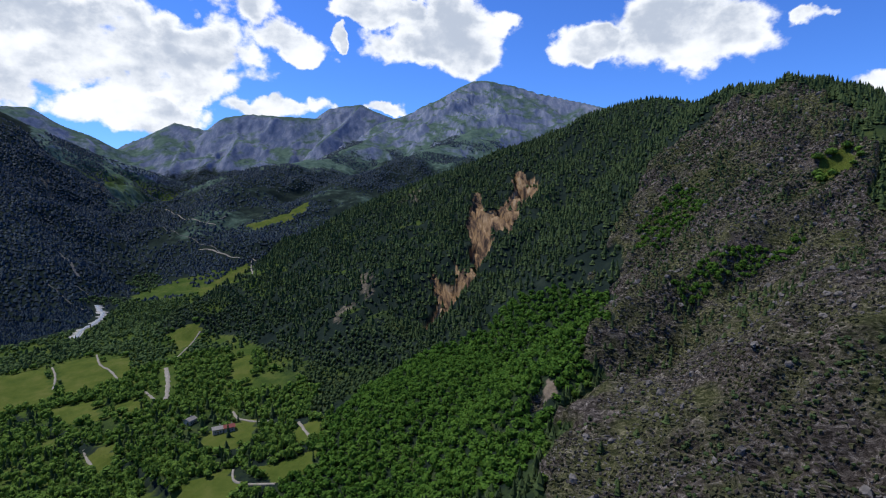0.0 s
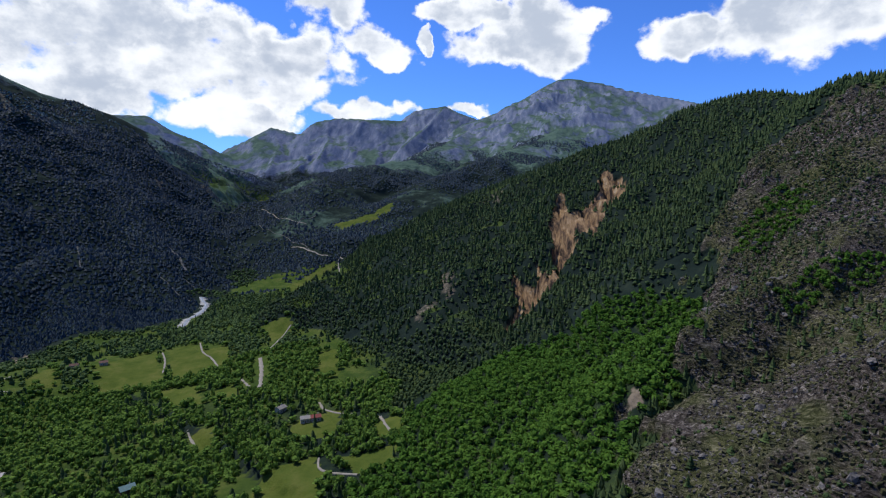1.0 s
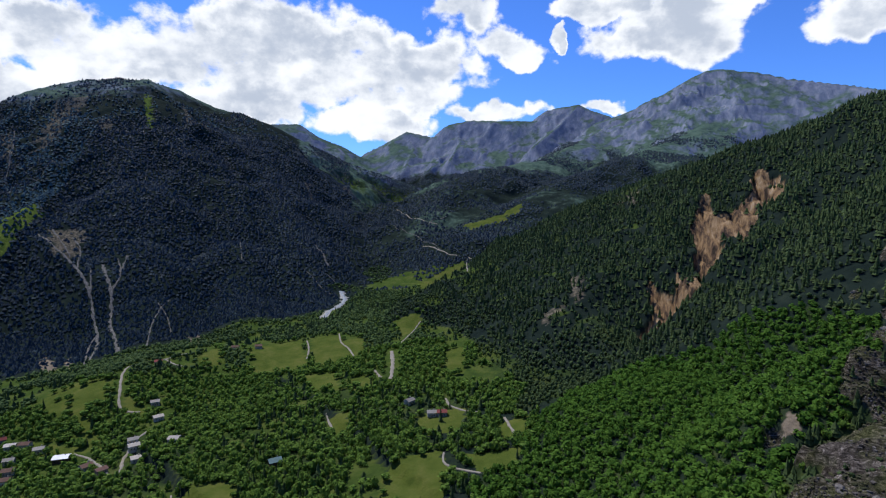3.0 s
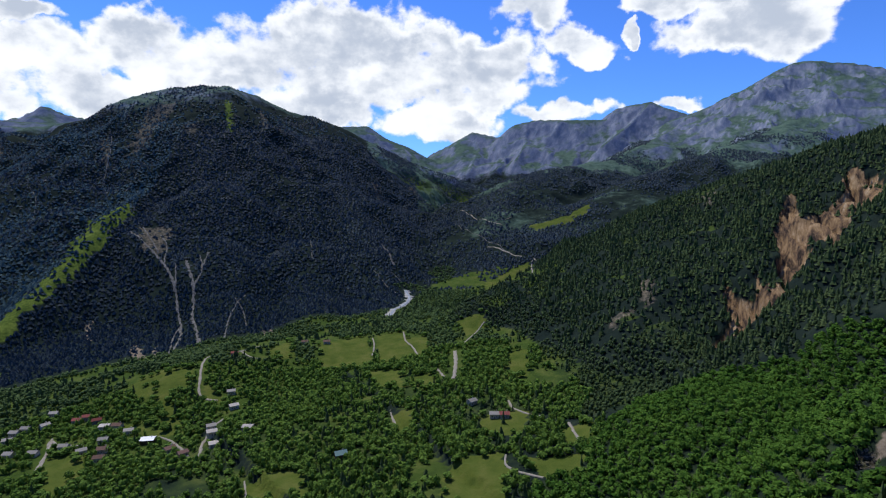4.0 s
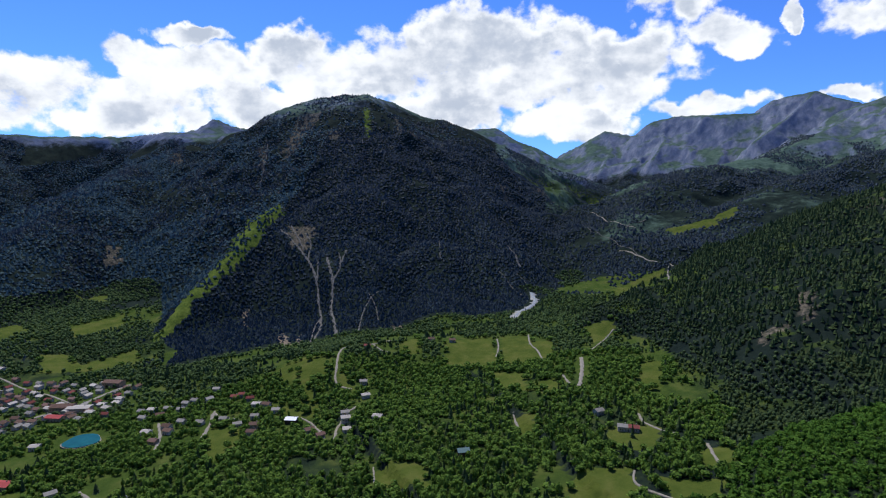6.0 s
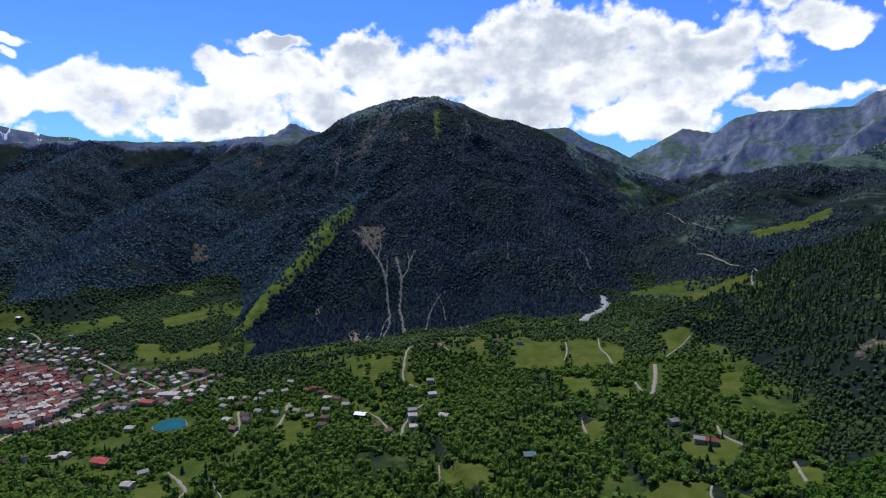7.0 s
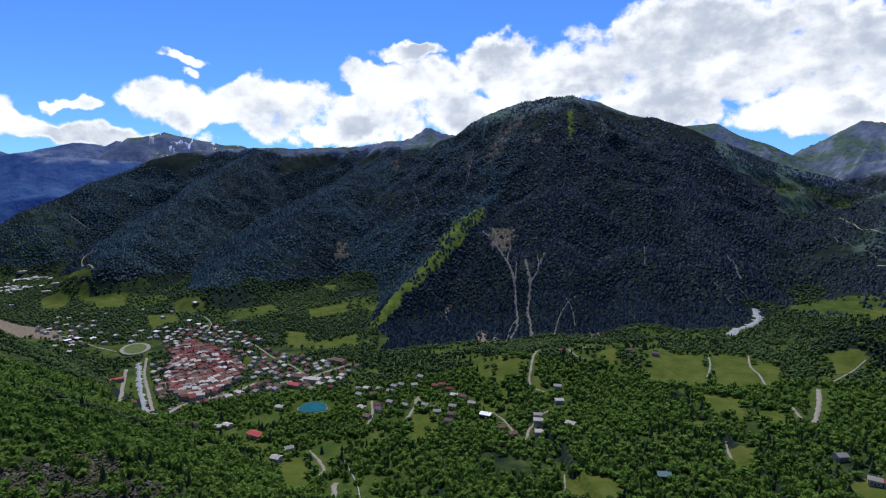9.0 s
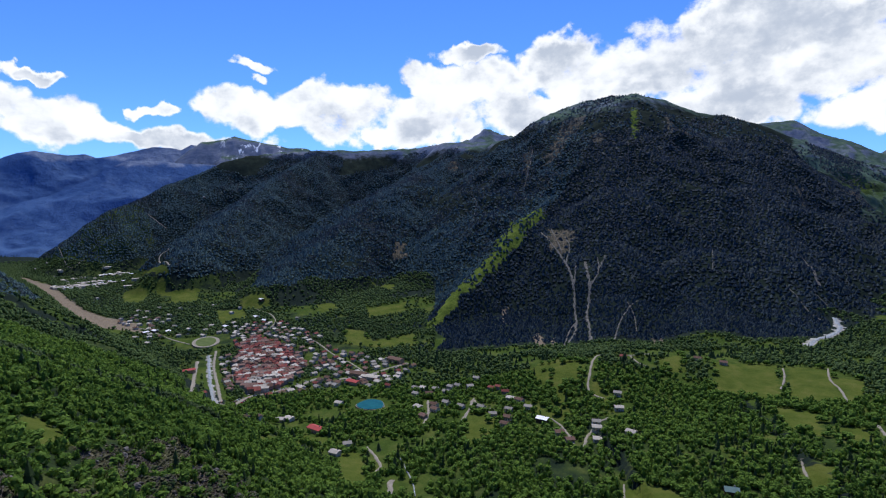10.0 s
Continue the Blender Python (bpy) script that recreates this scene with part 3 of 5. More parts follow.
def ground(x, y):
    """Height of the built ground at places on the plan."""
    x, y = np.asarray(x, float), np.asarray(y, float)
    i = np.clip(np.searchsorted(gx, x) - 1, 0, len(gx) - 2)
    j = np.clip(np.searchsorted(gy, y) - 1, 0, len(gy) - 2)
    u, v = (x - gx[i]) / (gx[i + 1] - gx[i]), (y - gy[j]) / (gy[j + 1] - gy[j])
    return (GZ[j, i] * (1 - u) + GZ[j, i + 1] * u) * (1 - v) + (GZ[j + 1, i] * (1 - u) + GZ[j + 1, i + 1] * u) * v


wander = 90 * fbm(GX, GY, 260, 4, 31)
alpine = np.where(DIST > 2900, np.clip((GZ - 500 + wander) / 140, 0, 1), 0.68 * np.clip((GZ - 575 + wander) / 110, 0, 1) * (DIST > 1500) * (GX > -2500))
scrub = in_zone("scrub", GX, GY, 28).astype(float)
meadow = np.where(DIST > 1100, in_zone("meadow", GX, GY, 14), in_zone("meadow", GX, GY, 3)).astype(float)
ochre = in_cliff.astype(float)
pale = np.maximum.reduce([0.85 * in_zone("scree", GX, GY, 5), 0.46 * in_zone("scar", GX, GY, 20), 1.0 * in_zone("quarry", GX, GY, 5)])
pasture = np.clip(1.7 - along(AXIS, GX, GY)[0] / 520 + 0.5 * fbm(GX, GY, 120, 3, 33), 0, 1) * (DIST < 1500) * (STEEP < 0.45)
pasture = np.where(in_zone("grove", GX, GY, 15), 0.35, np.where((GY < 0.5 * GX + 330) & (DIST < 1000), 0.45, pasture))
pasture = np.where((GX < -1050) & (along(AXIS, GX, GY)[0] < 330), 0.5 + 0.5 * fbm(GX, GY, 90, 3, 36), pasture)
ax_d, ax_z, _ = along(AXIS, GX, GY)
pasture = np.where(across(GX, GY) & (GZ - ax_z > np.where(GX < -850, 60, 25)) & (DIST < 2400), 0.0, pasture)
pasture = np.where(DIST > 3000, 0.0, pasture)
alpine = np.maximum(alpine, np.where((DIST > 2500) & (GX > -0.75 * GY), 0.75 * np.clip((GZ - 330 + wander) / 120, 0, 1), 0))
pasture = np.where(across(GX, GY) & (GX > -2.75 * GY + 170 * fbm(GX, GY, 170, 4, 37)) & (DIST < 2400), 0.0, pasture)
upper = (DIST > 1500) & (GX > -0.62 * GY)
alpine = np.where(upper, np.maximum(alpine, np.clip(np.where(GZ > 260, 0.36, 0.2) + 0.75 * fbm(GX, GY, 240, 4, 34), 0, 0.7)), alpine)
px_, py_, _ = RIDGES["snow_ridge"][0][2]
snow = np.clip(1.3 - np.hypot((GX - px_) / 380, (GY - py_) / 420), 0, 1) * (GZ > 520)
strip = (in_zone("strip", GX, GY, 12) | in_zone("clearing", GX, GY, 4)).astype(float)


# ---- materials ----
def material(name, rough=0.9, spec=0.02):
    m = bpy.data.materials.new(name)
    m.use_nodes = True
    m.node_tree.nodes["Principled BSDF"].inputs["Roughness"].default_value = rough
    m.node_tree.nodes["Principled BSDF"].inputs["Specular IOR Level"].default_value = spec
    return m, m.node_tree.nodes, m.node_tree.links, m.node_tree.nodes["Principled BSDF"]


def noise_node(n, l, size, detail=6, rough=0.6, distortion=0.0, stretch=None):
    """Noise of a feature size in metres."""
    co = n.new("ShaderNodeTexCoord")
    t = n.new("ShaderNodeTexNoise")
    t.inputs["Scale"].default_value, t.inputs["Detail"].default_value = 1.0 / size, detail
    t.inputs["Roughness"].default_value, t.inputs["Distortion"].default_value = rough, distortion
    if stretch:
        mp = n.new("ShaderNodeMapping")
        mp.inputs["Scale"].default_value = stretch
        l.new(co.outputs["Object"], mp.inputs[0])
        l.new(mp.outputs[0], t.inputs["Vector"])
    else:
        l.new(co.outputs["Object"], t.inputs["Vector"])
    return t.outputs["Fac"]


def ramp(n, l, fac, *stops):
    r = n.new("ShaderNodeValToRGB")
    while len(r.color_ramp.elements) < len(stops):
        r.color_ramp.elements.new(0.5)
    for el, (p, c) in zip(r.color_ramp.elements, stops):
        el.position, el.color = p, (*c, 1) if len(c) == 3 else c
    l.new(fac, r.inputs[0])
    return r.outputs[0]


def mix(n, l, fac, a_, b_):
    m = n.new("ShaderNodeMix")
    m.data_type = "RGBA"
    for s, v in ((m.inputs[0], fac), (m.inputs[6], a_), (m.inputs[7], b_)):
        if isinstance(v, bpy.types.NodeSocket):
            l.new(v, s)
        elif s is m.inputs[0]:
            s.default_value = v
        else:
            s.default_value = (*v, 1)
    return m.outputs[2]


def maths(n, l, op, a_, b_=0.0, c_=0.0):
    m = n.new("ShaderNodeMath")
    m.operation = op
    for s, v in zip(m.inputs, (a_, b_, c_)):
        if isinstance(v, bpy.types.NodeSocket):
            l.new(v, s)
        else:
            s.default_value = v
    return m.outputs[0]


def bump(n, l, bsdf, fac, strength, distance):
    b = n.new("ShaderNodeBump")
    b.inputs["Strength"].default_value, b.inputs["Distance"].default_value = strength, distance
    l.new(fac, b.inputs["Height"])
    l.new(b.outputs[0], bsdf.inputs["Normal"])


def attribute(n, name):
    at = n.new("ShaderNodeAttribute")
    at.attribute_name = name
    return at.outputs["Fac"]


def soft_edge(n, l, fac, grain, width=0.25):
    """A cover's edge broken up by grain."""
    v = maths(n, l, "ADD", fac, maths(n, l, "MULTIPLY", maths(n, l, "SUBTRACT", grain, 0.5), 0.9))
    m = n.new("ShaderNodeMapRange")
    m.interpolation_type = "SMOOTHSTEP"
    m.inputs[1].default_value, m.inputs[2].default_value = 0.5 - width, 0.5 + width
    l.new(v, m.inputs[0])
    return m.outputs[0]


ground_mat, n, l, bsdf = material("ground_cover", 0.95)
fine, mid = noise_node(n, l, 5, 8, 0.7), noise_node(n, l, 28, 8, 0.65)
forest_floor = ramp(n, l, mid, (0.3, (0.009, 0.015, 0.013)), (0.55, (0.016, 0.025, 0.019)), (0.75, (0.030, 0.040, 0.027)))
grass = ramp(n, l, mid, (0.3, (0.046, 0.070, 0.012)), (0.5, (0.074, 0.096, 0.018)), (0.7, (0.112, 0.118, 0.030)))
strata = noise_node(n, l, 30, 10, 0.68, 0.4, (1.0, 0.35, 0.5))
# bare rock and turf lean blue: distance haze put into the base colours
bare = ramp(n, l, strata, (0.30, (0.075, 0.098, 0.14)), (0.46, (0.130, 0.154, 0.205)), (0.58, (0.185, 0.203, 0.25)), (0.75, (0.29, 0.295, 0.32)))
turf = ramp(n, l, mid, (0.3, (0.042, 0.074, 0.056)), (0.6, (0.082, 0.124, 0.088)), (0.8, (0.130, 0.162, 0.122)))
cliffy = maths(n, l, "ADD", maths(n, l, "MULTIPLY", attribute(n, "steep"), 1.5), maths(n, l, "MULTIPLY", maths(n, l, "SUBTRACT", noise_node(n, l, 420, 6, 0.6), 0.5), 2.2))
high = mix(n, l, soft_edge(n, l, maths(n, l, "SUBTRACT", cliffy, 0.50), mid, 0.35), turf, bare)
ledges = noise_node(n, l, 4.5, 12, 0.82, 1.4, (0.6, 1.0, 1.7))
# near-black ramp ends put crevice shade into both colours of the rocky slope
stony = ramp(n, l, ledges, (0.41, (0.010, 0.009, 0.007)), (0.48, (0.050, 0.042, 0.035)), (0.55, (0.112, 0.095, 0.080)), (0.64, (0.38, 0.335, 0.285)))
dry = ramp(n, l, ledges, (0.40, (0.012, 0.016, 0.007)), (0.48, (0.050, 0.055, 0.022)), (0.55, (0.104, 0.102, 0.048)), (0.64, (0.26, 0.235, 0.15)))
scrub_col = mix(n, l, soft_edge(n, l, maths(n, l, "SUBTRACT", noise_node(n, l, 60, 5, 0.6), 0.02), mid, 0.12), stony, dry)
# dark stripes down the bluff put gully shadow into the ochre colour
ochre_col = ramp(n, l, noise_node(n, l, 8, 10, 0.7, 0.5, (1.0, 0.2, 0.2)), (0.39, (0.035, 0.028, 0.022)), (0.45, (0.11, 0.072, 0.046)), (0.53, (0.25, 0.160, 0.080)), (0.66, (0.40, 0.295, 0.18)))
pale_col = ramp(n, l, fine, (0.3, (0.095, 0.076, 0.054)), (0.55, (0.205, 0.165, 0.118)), (0.75, (0.31, 0.255, 0.19)))
light_turf = ramp(n, l, maths(n, l, "ADD", maths(n, l, "MULTIPLY", fine, 0.5), maths(n, l, "MULTIPLY", mid, 0.5)), (0.36, (0.030, 0.055, 0.012)), (0.48, (0.072, 0.105, 0.018)), (0.62, (0.145, 0.185, 0.034)))
rough_grass = ramp(n, l, mid, (0.3, (0.028, 0.052, 0.010)), (0.5, (0.050, 0.078, 0.015)), (0.7, (0.090, 0.106, 0.027)))
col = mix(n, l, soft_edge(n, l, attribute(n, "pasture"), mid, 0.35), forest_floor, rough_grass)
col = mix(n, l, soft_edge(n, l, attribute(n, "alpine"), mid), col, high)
streak = ramp(n, l, noise_node(n, l, 70, 6, 0.6, 0.3, (0.35, 1.6, 1.0)), (0.60, (0, 0, 0)), (0.63, (1, 1, 1)))
col = mix(n, l, maths(n, l, "MULTIPLY", streak, soft_edge(n, l, attribute(n, "snow"), fine, 0.15)), col, (0.80, 0.82, 0.85))
col = mix(n, l, soft_edge(n, l, attribute(n, "scrub"), mid), col, scrub_col)
col = mix(n, l, soft_edge(n, l, attribute(n, "strip"), mid), col, light_turf)
col = mix(n, l, soft_edge(n, l, attribute(n, "ochre"), mid), col, ochre_col)
col = mix(n, l, soft_edge(n, l, attribute(n, "pale"), fine), col, pale_col)
col = mix(n, l, soft_edge(n, l, attribute(n, "meadow"), fine, 0.1), col, grass)
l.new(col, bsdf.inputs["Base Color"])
relief = maths(n, l, "ADD", mid, maths(n, l, "MULTIPLY", ledges, maths(n, l, "ADD", 0.12, maths(n, l, "MULTIPLY", maths(n, l, "MAXIMUM", attribute(n, "scrub"), attribute(n, "ochre")), 0.8))))
bump(n, l, bsdf, relief, 0.7, 4.0)


def mesh_object(name, verts, faces, mat, smooth=False):
    """One mesh object from arrays of corners and of faces that all have the same number of corners."""
    me = bpy.data.meshes.new(name)
    verts, faces = np.asarray(verts, np.float32), np.asarray(faces, np.int32)
    k = faces.shape[1]
    me.vertices.add(len(verts))
    me.vertices.foreach_set("co", verts.ravel())
    me.loops.add(faces.size)
    me.loops.foreach_set("vertex_index", faces.ravel())
    me.polygons.add(len(faces))
    me.polygons.foreach_set("loop_start", np.arange(0, faces.size, k, dtype=np.int32))
    me.polygons.foreach_set("use_smooth", np.full(len(faces), smooth))
    me.update(calc_edges=True)
    me.materials.append(mat)
    return new(name, me)


def add_attribute(ob, name, values):
    at = ob.data.attributes.new(name, "FLOAT", "POINT")
    at.data.foreach_set("value", np.asarray(values, np.float32).ravel())


nx, ny = len(gx), len(gy)
idx = np.arange(nx * ny).reshape(ny, nx)
land = mesh_object("ground", np.stack([GX, GY, GZ], -1).reshape(-1, 3),
                   np.stack([idx[:-1, :-1], idx[:-1, 1:], idx[1:, 1:], idx[1:, :-1]], -1).reshape(-1, 4), ground_mat, True)
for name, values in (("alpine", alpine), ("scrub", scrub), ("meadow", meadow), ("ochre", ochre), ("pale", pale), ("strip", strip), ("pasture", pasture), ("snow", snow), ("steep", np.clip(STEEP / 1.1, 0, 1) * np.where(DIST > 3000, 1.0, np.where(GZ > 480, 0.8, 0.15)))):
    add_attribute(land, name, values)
tagged(land, "mountain valley ground with forest floor, meadows and bare rock", "ground", kind="structure")


# ---- the farthest mountains, a blue backdrop behind the valley's mouth, haze in its colours ----
backdrop_mat, n, l, bsdf = material("distant_forest_hazed", 0.95)
# haze is put into both base colours as blue
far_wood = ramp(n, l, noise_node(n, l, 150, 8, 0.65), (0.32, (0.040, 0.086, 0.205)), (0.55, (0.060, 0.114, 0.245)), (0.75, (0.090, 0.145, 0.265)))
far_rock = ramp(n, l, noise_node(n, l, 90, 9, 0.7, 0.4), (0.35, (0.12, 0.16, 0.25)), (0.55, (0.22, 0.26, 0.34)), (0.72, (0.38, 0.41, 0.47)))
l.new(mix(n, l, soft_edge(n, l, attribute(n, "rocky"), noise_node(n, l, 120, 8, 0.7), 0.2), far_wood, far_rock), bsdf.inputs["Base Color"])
bump(n, l, bsdf, noise_node(n, l, 60, 8, 0.65), 0.6, 25.0)


def curve_points(pts, step=5.0):
    """A smooth line through points on the plan."""
    p = [np.array(q, float) for q in pts]
    p = [2 * p[0] - p[1]] + p + [2 * p[-1] - p[-2]]
    out = []
    for a_, b_, c_, d_ in zip(p, p[1:], p[2:], p[3:]):
        k = max(2, int(np.linalg.norm(c_ - b_) / step))
        for u in np.arange(k) / k:
            out.append(0.5 * (2 * b_ + (c_ - a_) * u + (2 * a_ - 5 * b_ + 4 * c_ - d_) * u * u + (3 * b_ - a_ - 3 * c_ + d_) * u ** 3))
    out.append(p[-2])
    return np.array(out)


def range_of_hills(crest, foot, depth, rocky_from, seed):
    """A range seen from the valley: its front slope runs down from the crest and is cut by gullies."""
    cx_ = curve_points([p[:2] for p in crest], 18.0)
    zs = along(crest, cx_[:, 0], cx_[:, 1])[1] + 9 * fbm(cx_[:, 0], cx_[:, 1], 90, 3, seed)
    u = np.linspace(0, 1, 46)[None, :]
    toward = -cx_ / np.linalg.norm(cx_, axis=1)[:, None]
    X = cx_[:, :1] + toward[:, :1] * depth * u
    Y = cx_[:, 1:] + toward[:, 1:] * depth * u
    Z = zs[:, None] + (foot - zs[:, None]) * (0.75 * u + 0.25 * u * u) + 55 * np.sin(math.pi * u) ** 0.7 * (ridged(X, Y, 340, 4, seed) - 0.6)
    i_ = np.arange(X.size).reshape(X.shape)
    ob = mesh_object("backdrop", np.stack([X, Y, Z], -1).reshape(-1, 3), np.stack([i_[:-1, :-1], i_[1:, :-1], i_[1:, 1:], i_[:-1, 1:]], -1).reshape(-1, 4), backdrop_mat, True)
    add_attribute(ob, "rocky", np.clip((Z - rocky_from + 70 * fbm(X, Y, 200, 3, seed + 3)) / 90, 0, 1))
    return tagged(ob, "range of wooded mountains with bare crests, coloured hazy blue", "mountain", kind="structure")


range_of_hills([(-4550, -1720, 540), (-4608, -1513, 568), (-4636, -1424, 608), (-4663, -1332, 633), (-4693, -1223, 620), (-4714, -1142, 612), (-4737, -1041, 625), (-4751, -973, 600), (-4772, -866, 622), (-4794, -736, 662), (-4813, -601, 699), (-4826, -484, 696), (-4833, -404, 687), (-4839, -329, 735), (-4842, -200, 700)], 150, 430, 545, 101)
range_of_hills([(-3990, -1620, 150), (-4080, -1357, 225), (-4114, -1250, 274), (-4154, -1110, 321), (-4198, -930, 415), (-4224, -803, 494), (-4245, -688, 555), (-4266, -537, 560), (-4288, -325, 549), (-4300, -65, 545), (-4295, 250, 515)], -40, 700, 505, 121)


# ---- trees in bulk ----
def crown_shape(rng, lumps, sprays=0):
    """A broadleaf crown of unit size: leafy lumps round a middle, with sprays of leaves standing out of them."""
    co, fa = [], []
    for k in range(lumps):
        bm = bmesh.new()
        bmesh.ops.create_icosphere(bm, subdivisions=1, radius=1)
        w_, u = 6.2832 * k / max(1, lumps - 1) + rng.uniform(-0.5, 0.5), rng.uniform(-0.35, 0.6)
        r, off = (rng.uniform(0.42, 0.62), 0.55) if k else (0.75, 0.0)
        if lumps == 1:
            r = 0.68 if sprays else 1.0
        mid_ = Vector((off * math.cos(w_), off * math.sin(w_), u * 0.9 if k else 0.15))
        for v in bm.verts:
            v.co = mid_ + v.co * r * rng.uniform(0.7, 1.25)
        base = len(co)
        co += [tuple(v.co) for v in bm.verts]
        fa += [[base + v.index for v in f.verts] for f in bm.faces]
        bm.free()
    for _ in range(sprays):
        # a bough of leaves: a folded, tilted patch that stands off the crown's surface
        way_ = Vector((rng.gauss(0, 1), rng.gauss(0, 1), rng.gauss(0.25, 0.9))).normalized()
        tilt_ = (way_ + 0.75 * Vector((rng.gauss(0, 0.6), rng.gauss(0, 0.6), rng.gauss(0.2, 0.6)))).normalized()
        u_ = tilt_.cross(Vector((rng.gauss(0, 1), rng.gauss(0, 1), rng.gauss(0, 1)))).normalized()
        v_ = tilt_.cross(u_)
        a_, b_, mid_ = rng.uniform(0.28, 0.52), rng.uniform(0.20, 0.40), way_ * rng.uniform(0.70, 1.12)
        base = len(co)
        co += [tuple(mid_ - u_ * a_), tuple(mid_ - v_ * b_ - tilt_ * 0.12), tuple(mid_ + u_ * a_ * rng.uniform(0.7, 1.2)), tuple(mid_ + v_ * b_ - tilt_ * 0.12)]
        fa += [[base, base + 1, base + 2], [base, base + 2, base + 3]]
    return np.array(co), np.array(fa)


def conifer_shape(rng, sides, tiers):
    """A spruce of unit height: skirts of boughs, one above the other."""
    co, fa = [], []
    for k in range(tiers):
        z0, z1 = 0.06 + 0.9 * k / tiers * 0.8, 1.0 if k == tiers - 1 else 0.06 + 0.9 * (k + 1.5) / tiers * 0.8
        r, first, turn = 0.19 * (1 - 0.75 * k / tiers), len(co), rng.uniform(0, 6)
        for s in range(sides):
            w = turn + 6.2832 * s / sides
            q = r * rng.uniform(0.75, 1.2)
            co.append((q * math.cos(w), q * math.sin(w), z0 + rng.uniform(-0.03, 0.03)))
        co.append((0, 0, z1))
        fa += [(first + s, first + (s + 1) % sides, first + sides) for s in range(sides)]
    return np.array(co), np.array(fa)


def scatter(region, spacing, seed):
    """Jittered places on the plan inside a box."""
    rng = np.random.default_rng(seed)
    x0, x1, y0, y1 = region
    xs, ys = np.meshgrid(np.arange(x0, x1, spacing), np.arange(y0, y1, spacing))
    xs = xs + rng.uniform(-0.48, 0.48, xs.shape) * spacing
    ys = ys + rng.uniform(-0.48, 0.48, ys.shape) * spacing
    return xs.ravel(), ys.ravel(), rng


def plant(name, x, y, rng, shapes, tall, wide, mat, label, sink=0.3, lift=0.0, soft=False):
    """One mesh of many trees: shapes set at the places, each turned and sized at random."""
    z = ground(x, y)
    vs, fs, base = [], [], 0
    pick = rng.integers(0, len(shapes), len(x))
    for k, (co, fa) in enumerate(shapes):
        m = pick == k
        c = m.sum()
        if not c:
            continue
        w, h, s = rng.uniform(0, 6.2832, c), rng.uniform(*tall, c), rng.uniform(*wide, c)
        cw, sw = np.cos(w)[:, None], np.sin(w)[:, None]
        oval = rng.uniform(0.8, 1.25, c)[:, None]
        px = (co[None, :, 0] * oval * cw - co[None, :, 1] / oval * sw) * s[:, None] + x[m][:, None]
        py = (co[None, :, 0] * oval * sw + co[None, :, 1] / oval * cw) * s[:, None] + y[m][:, None]
        pz = co[None, :, 2] * h[:, None] + (z[m] - sink + lift * h)[:, None]
        vs.append(np.stack([px, py, pz], -1).reshape(-1, 3))
        fs.append((fa[None] + (np.arange(c) * len(co))[:, None, None]).reshape(-1, 3) + base)
        base += c * len(co)
    ob = mesh_object(name, np.concatenate(vs), np.concatenate(fs), mat, soft)
    return tagged(ob, label, "trees", kind="stuff")


def leaf_material(name, dark, light, size, spec=0.08, through_light=0.0):
    m, n, l, b = material(name, 0.75, spec)
    geo = n.new("ShaderNodeNewGeometry")
    tone = maths(n, l, "ADD", maths(n, l, "MULTIPLY", geo.outputs["Random Per Island"], 0.42), maths(n, l, "MULTIPLY", noise_node(n, l, size, 4, 0.7), 0.4))
    tone = maths(n, l, "ADD", tone, maths(n, l, "MULTIPLY", noise_node(n, l, 110, 3, 0.5), 0.5))
    tone = maths(n, l, "ADD", tone, maths(n, l, "MULTIPLY", noise_node(n, l, 22, 3, 0.5), 0.3))
    l.new(ramp(n, l, tone, (0.35, dark), (0.75, tuple(0.5 * (p + q) for p, q in zip(dark, light))), (1.15, light)), b.inputs["Base Color"])
    bump(n, l, b, noise_node(n, l, size * 0.6, 3, 0.6), 0.7, 0.6)
    if through_light:
        thin_leaf, both = n.new("ShaderNodeBsdfTranslucent"), n.new("ShaderNodeMixShader")
        both.inputs[0].default_value = through_light
        l.new(b.inputs["Base Color"].links[0].from_socket, thin_leaf.inputs["Color"])
        l.new(b.outputs[0], both.inputs[1])
        l.new(thin_leaf.outputs[0], both.inputs[2])
        l.new(both.outputs[0], n["Material Output"].inputs["Surface"])
    return m


# far conifers: cloud shade and blue haze are put into the needle colour
spruce_mat = leaf_material("spruce_needles_hazed", (0.0090, 0.0205, 0.029), (0.021, 0.043, 0.052), 3.0, 0.28)
pine_mat = leaf_material("pine_needles", (0.022, 0.040, 0.014), (0.068, 0.098, 0.030), 2.0, 0.09)
broad_mat = leaf_material("broad_leaves", (0.038, 0.090, 0.015), (0.150, 0.240, 0.040), 0.9, 0.05, 0.3)
# far valley trees: broad leaves made bluer, with haze put into the colour
hazed_leaf_mat = leaf_material("broad_leaves_hazed", (0.032, 0.068, 0.020), (0.108, 0.166, 0.046), 1.4, 0.13, 0.3)
# lighter, bluer foliage for left and upper slopes: haze put into its colour
hazed_wood_mat = leaf_material("wood_leaves_hazed", (0.028, 0.057, 0.064), (0.062, 0.112, 0.106), 3.0, 0.2)
grove_mat = leaf_material("fresh_leaves", (0.026, 0.080, 0.010), (0.100, 0.188, 0.026), 0.9, 0.05, 0.3)
slope_mat = leaf_material("beech_and_hazel_leaves", (0.026, 0.050, 0.018), (0.086, 0.126, 0.044), 1.2, 0.1, 0.3)
shrub_mat = leaf_material("shrub_leaves", (0.020, 0.024, 0.012), (0.078, 0.078, 0.036), 1.0)

rng0 = random.Random(5)
SPRUCE_FAR = [conifer_shape(rng0, 4, 1) for _ in range(6)]
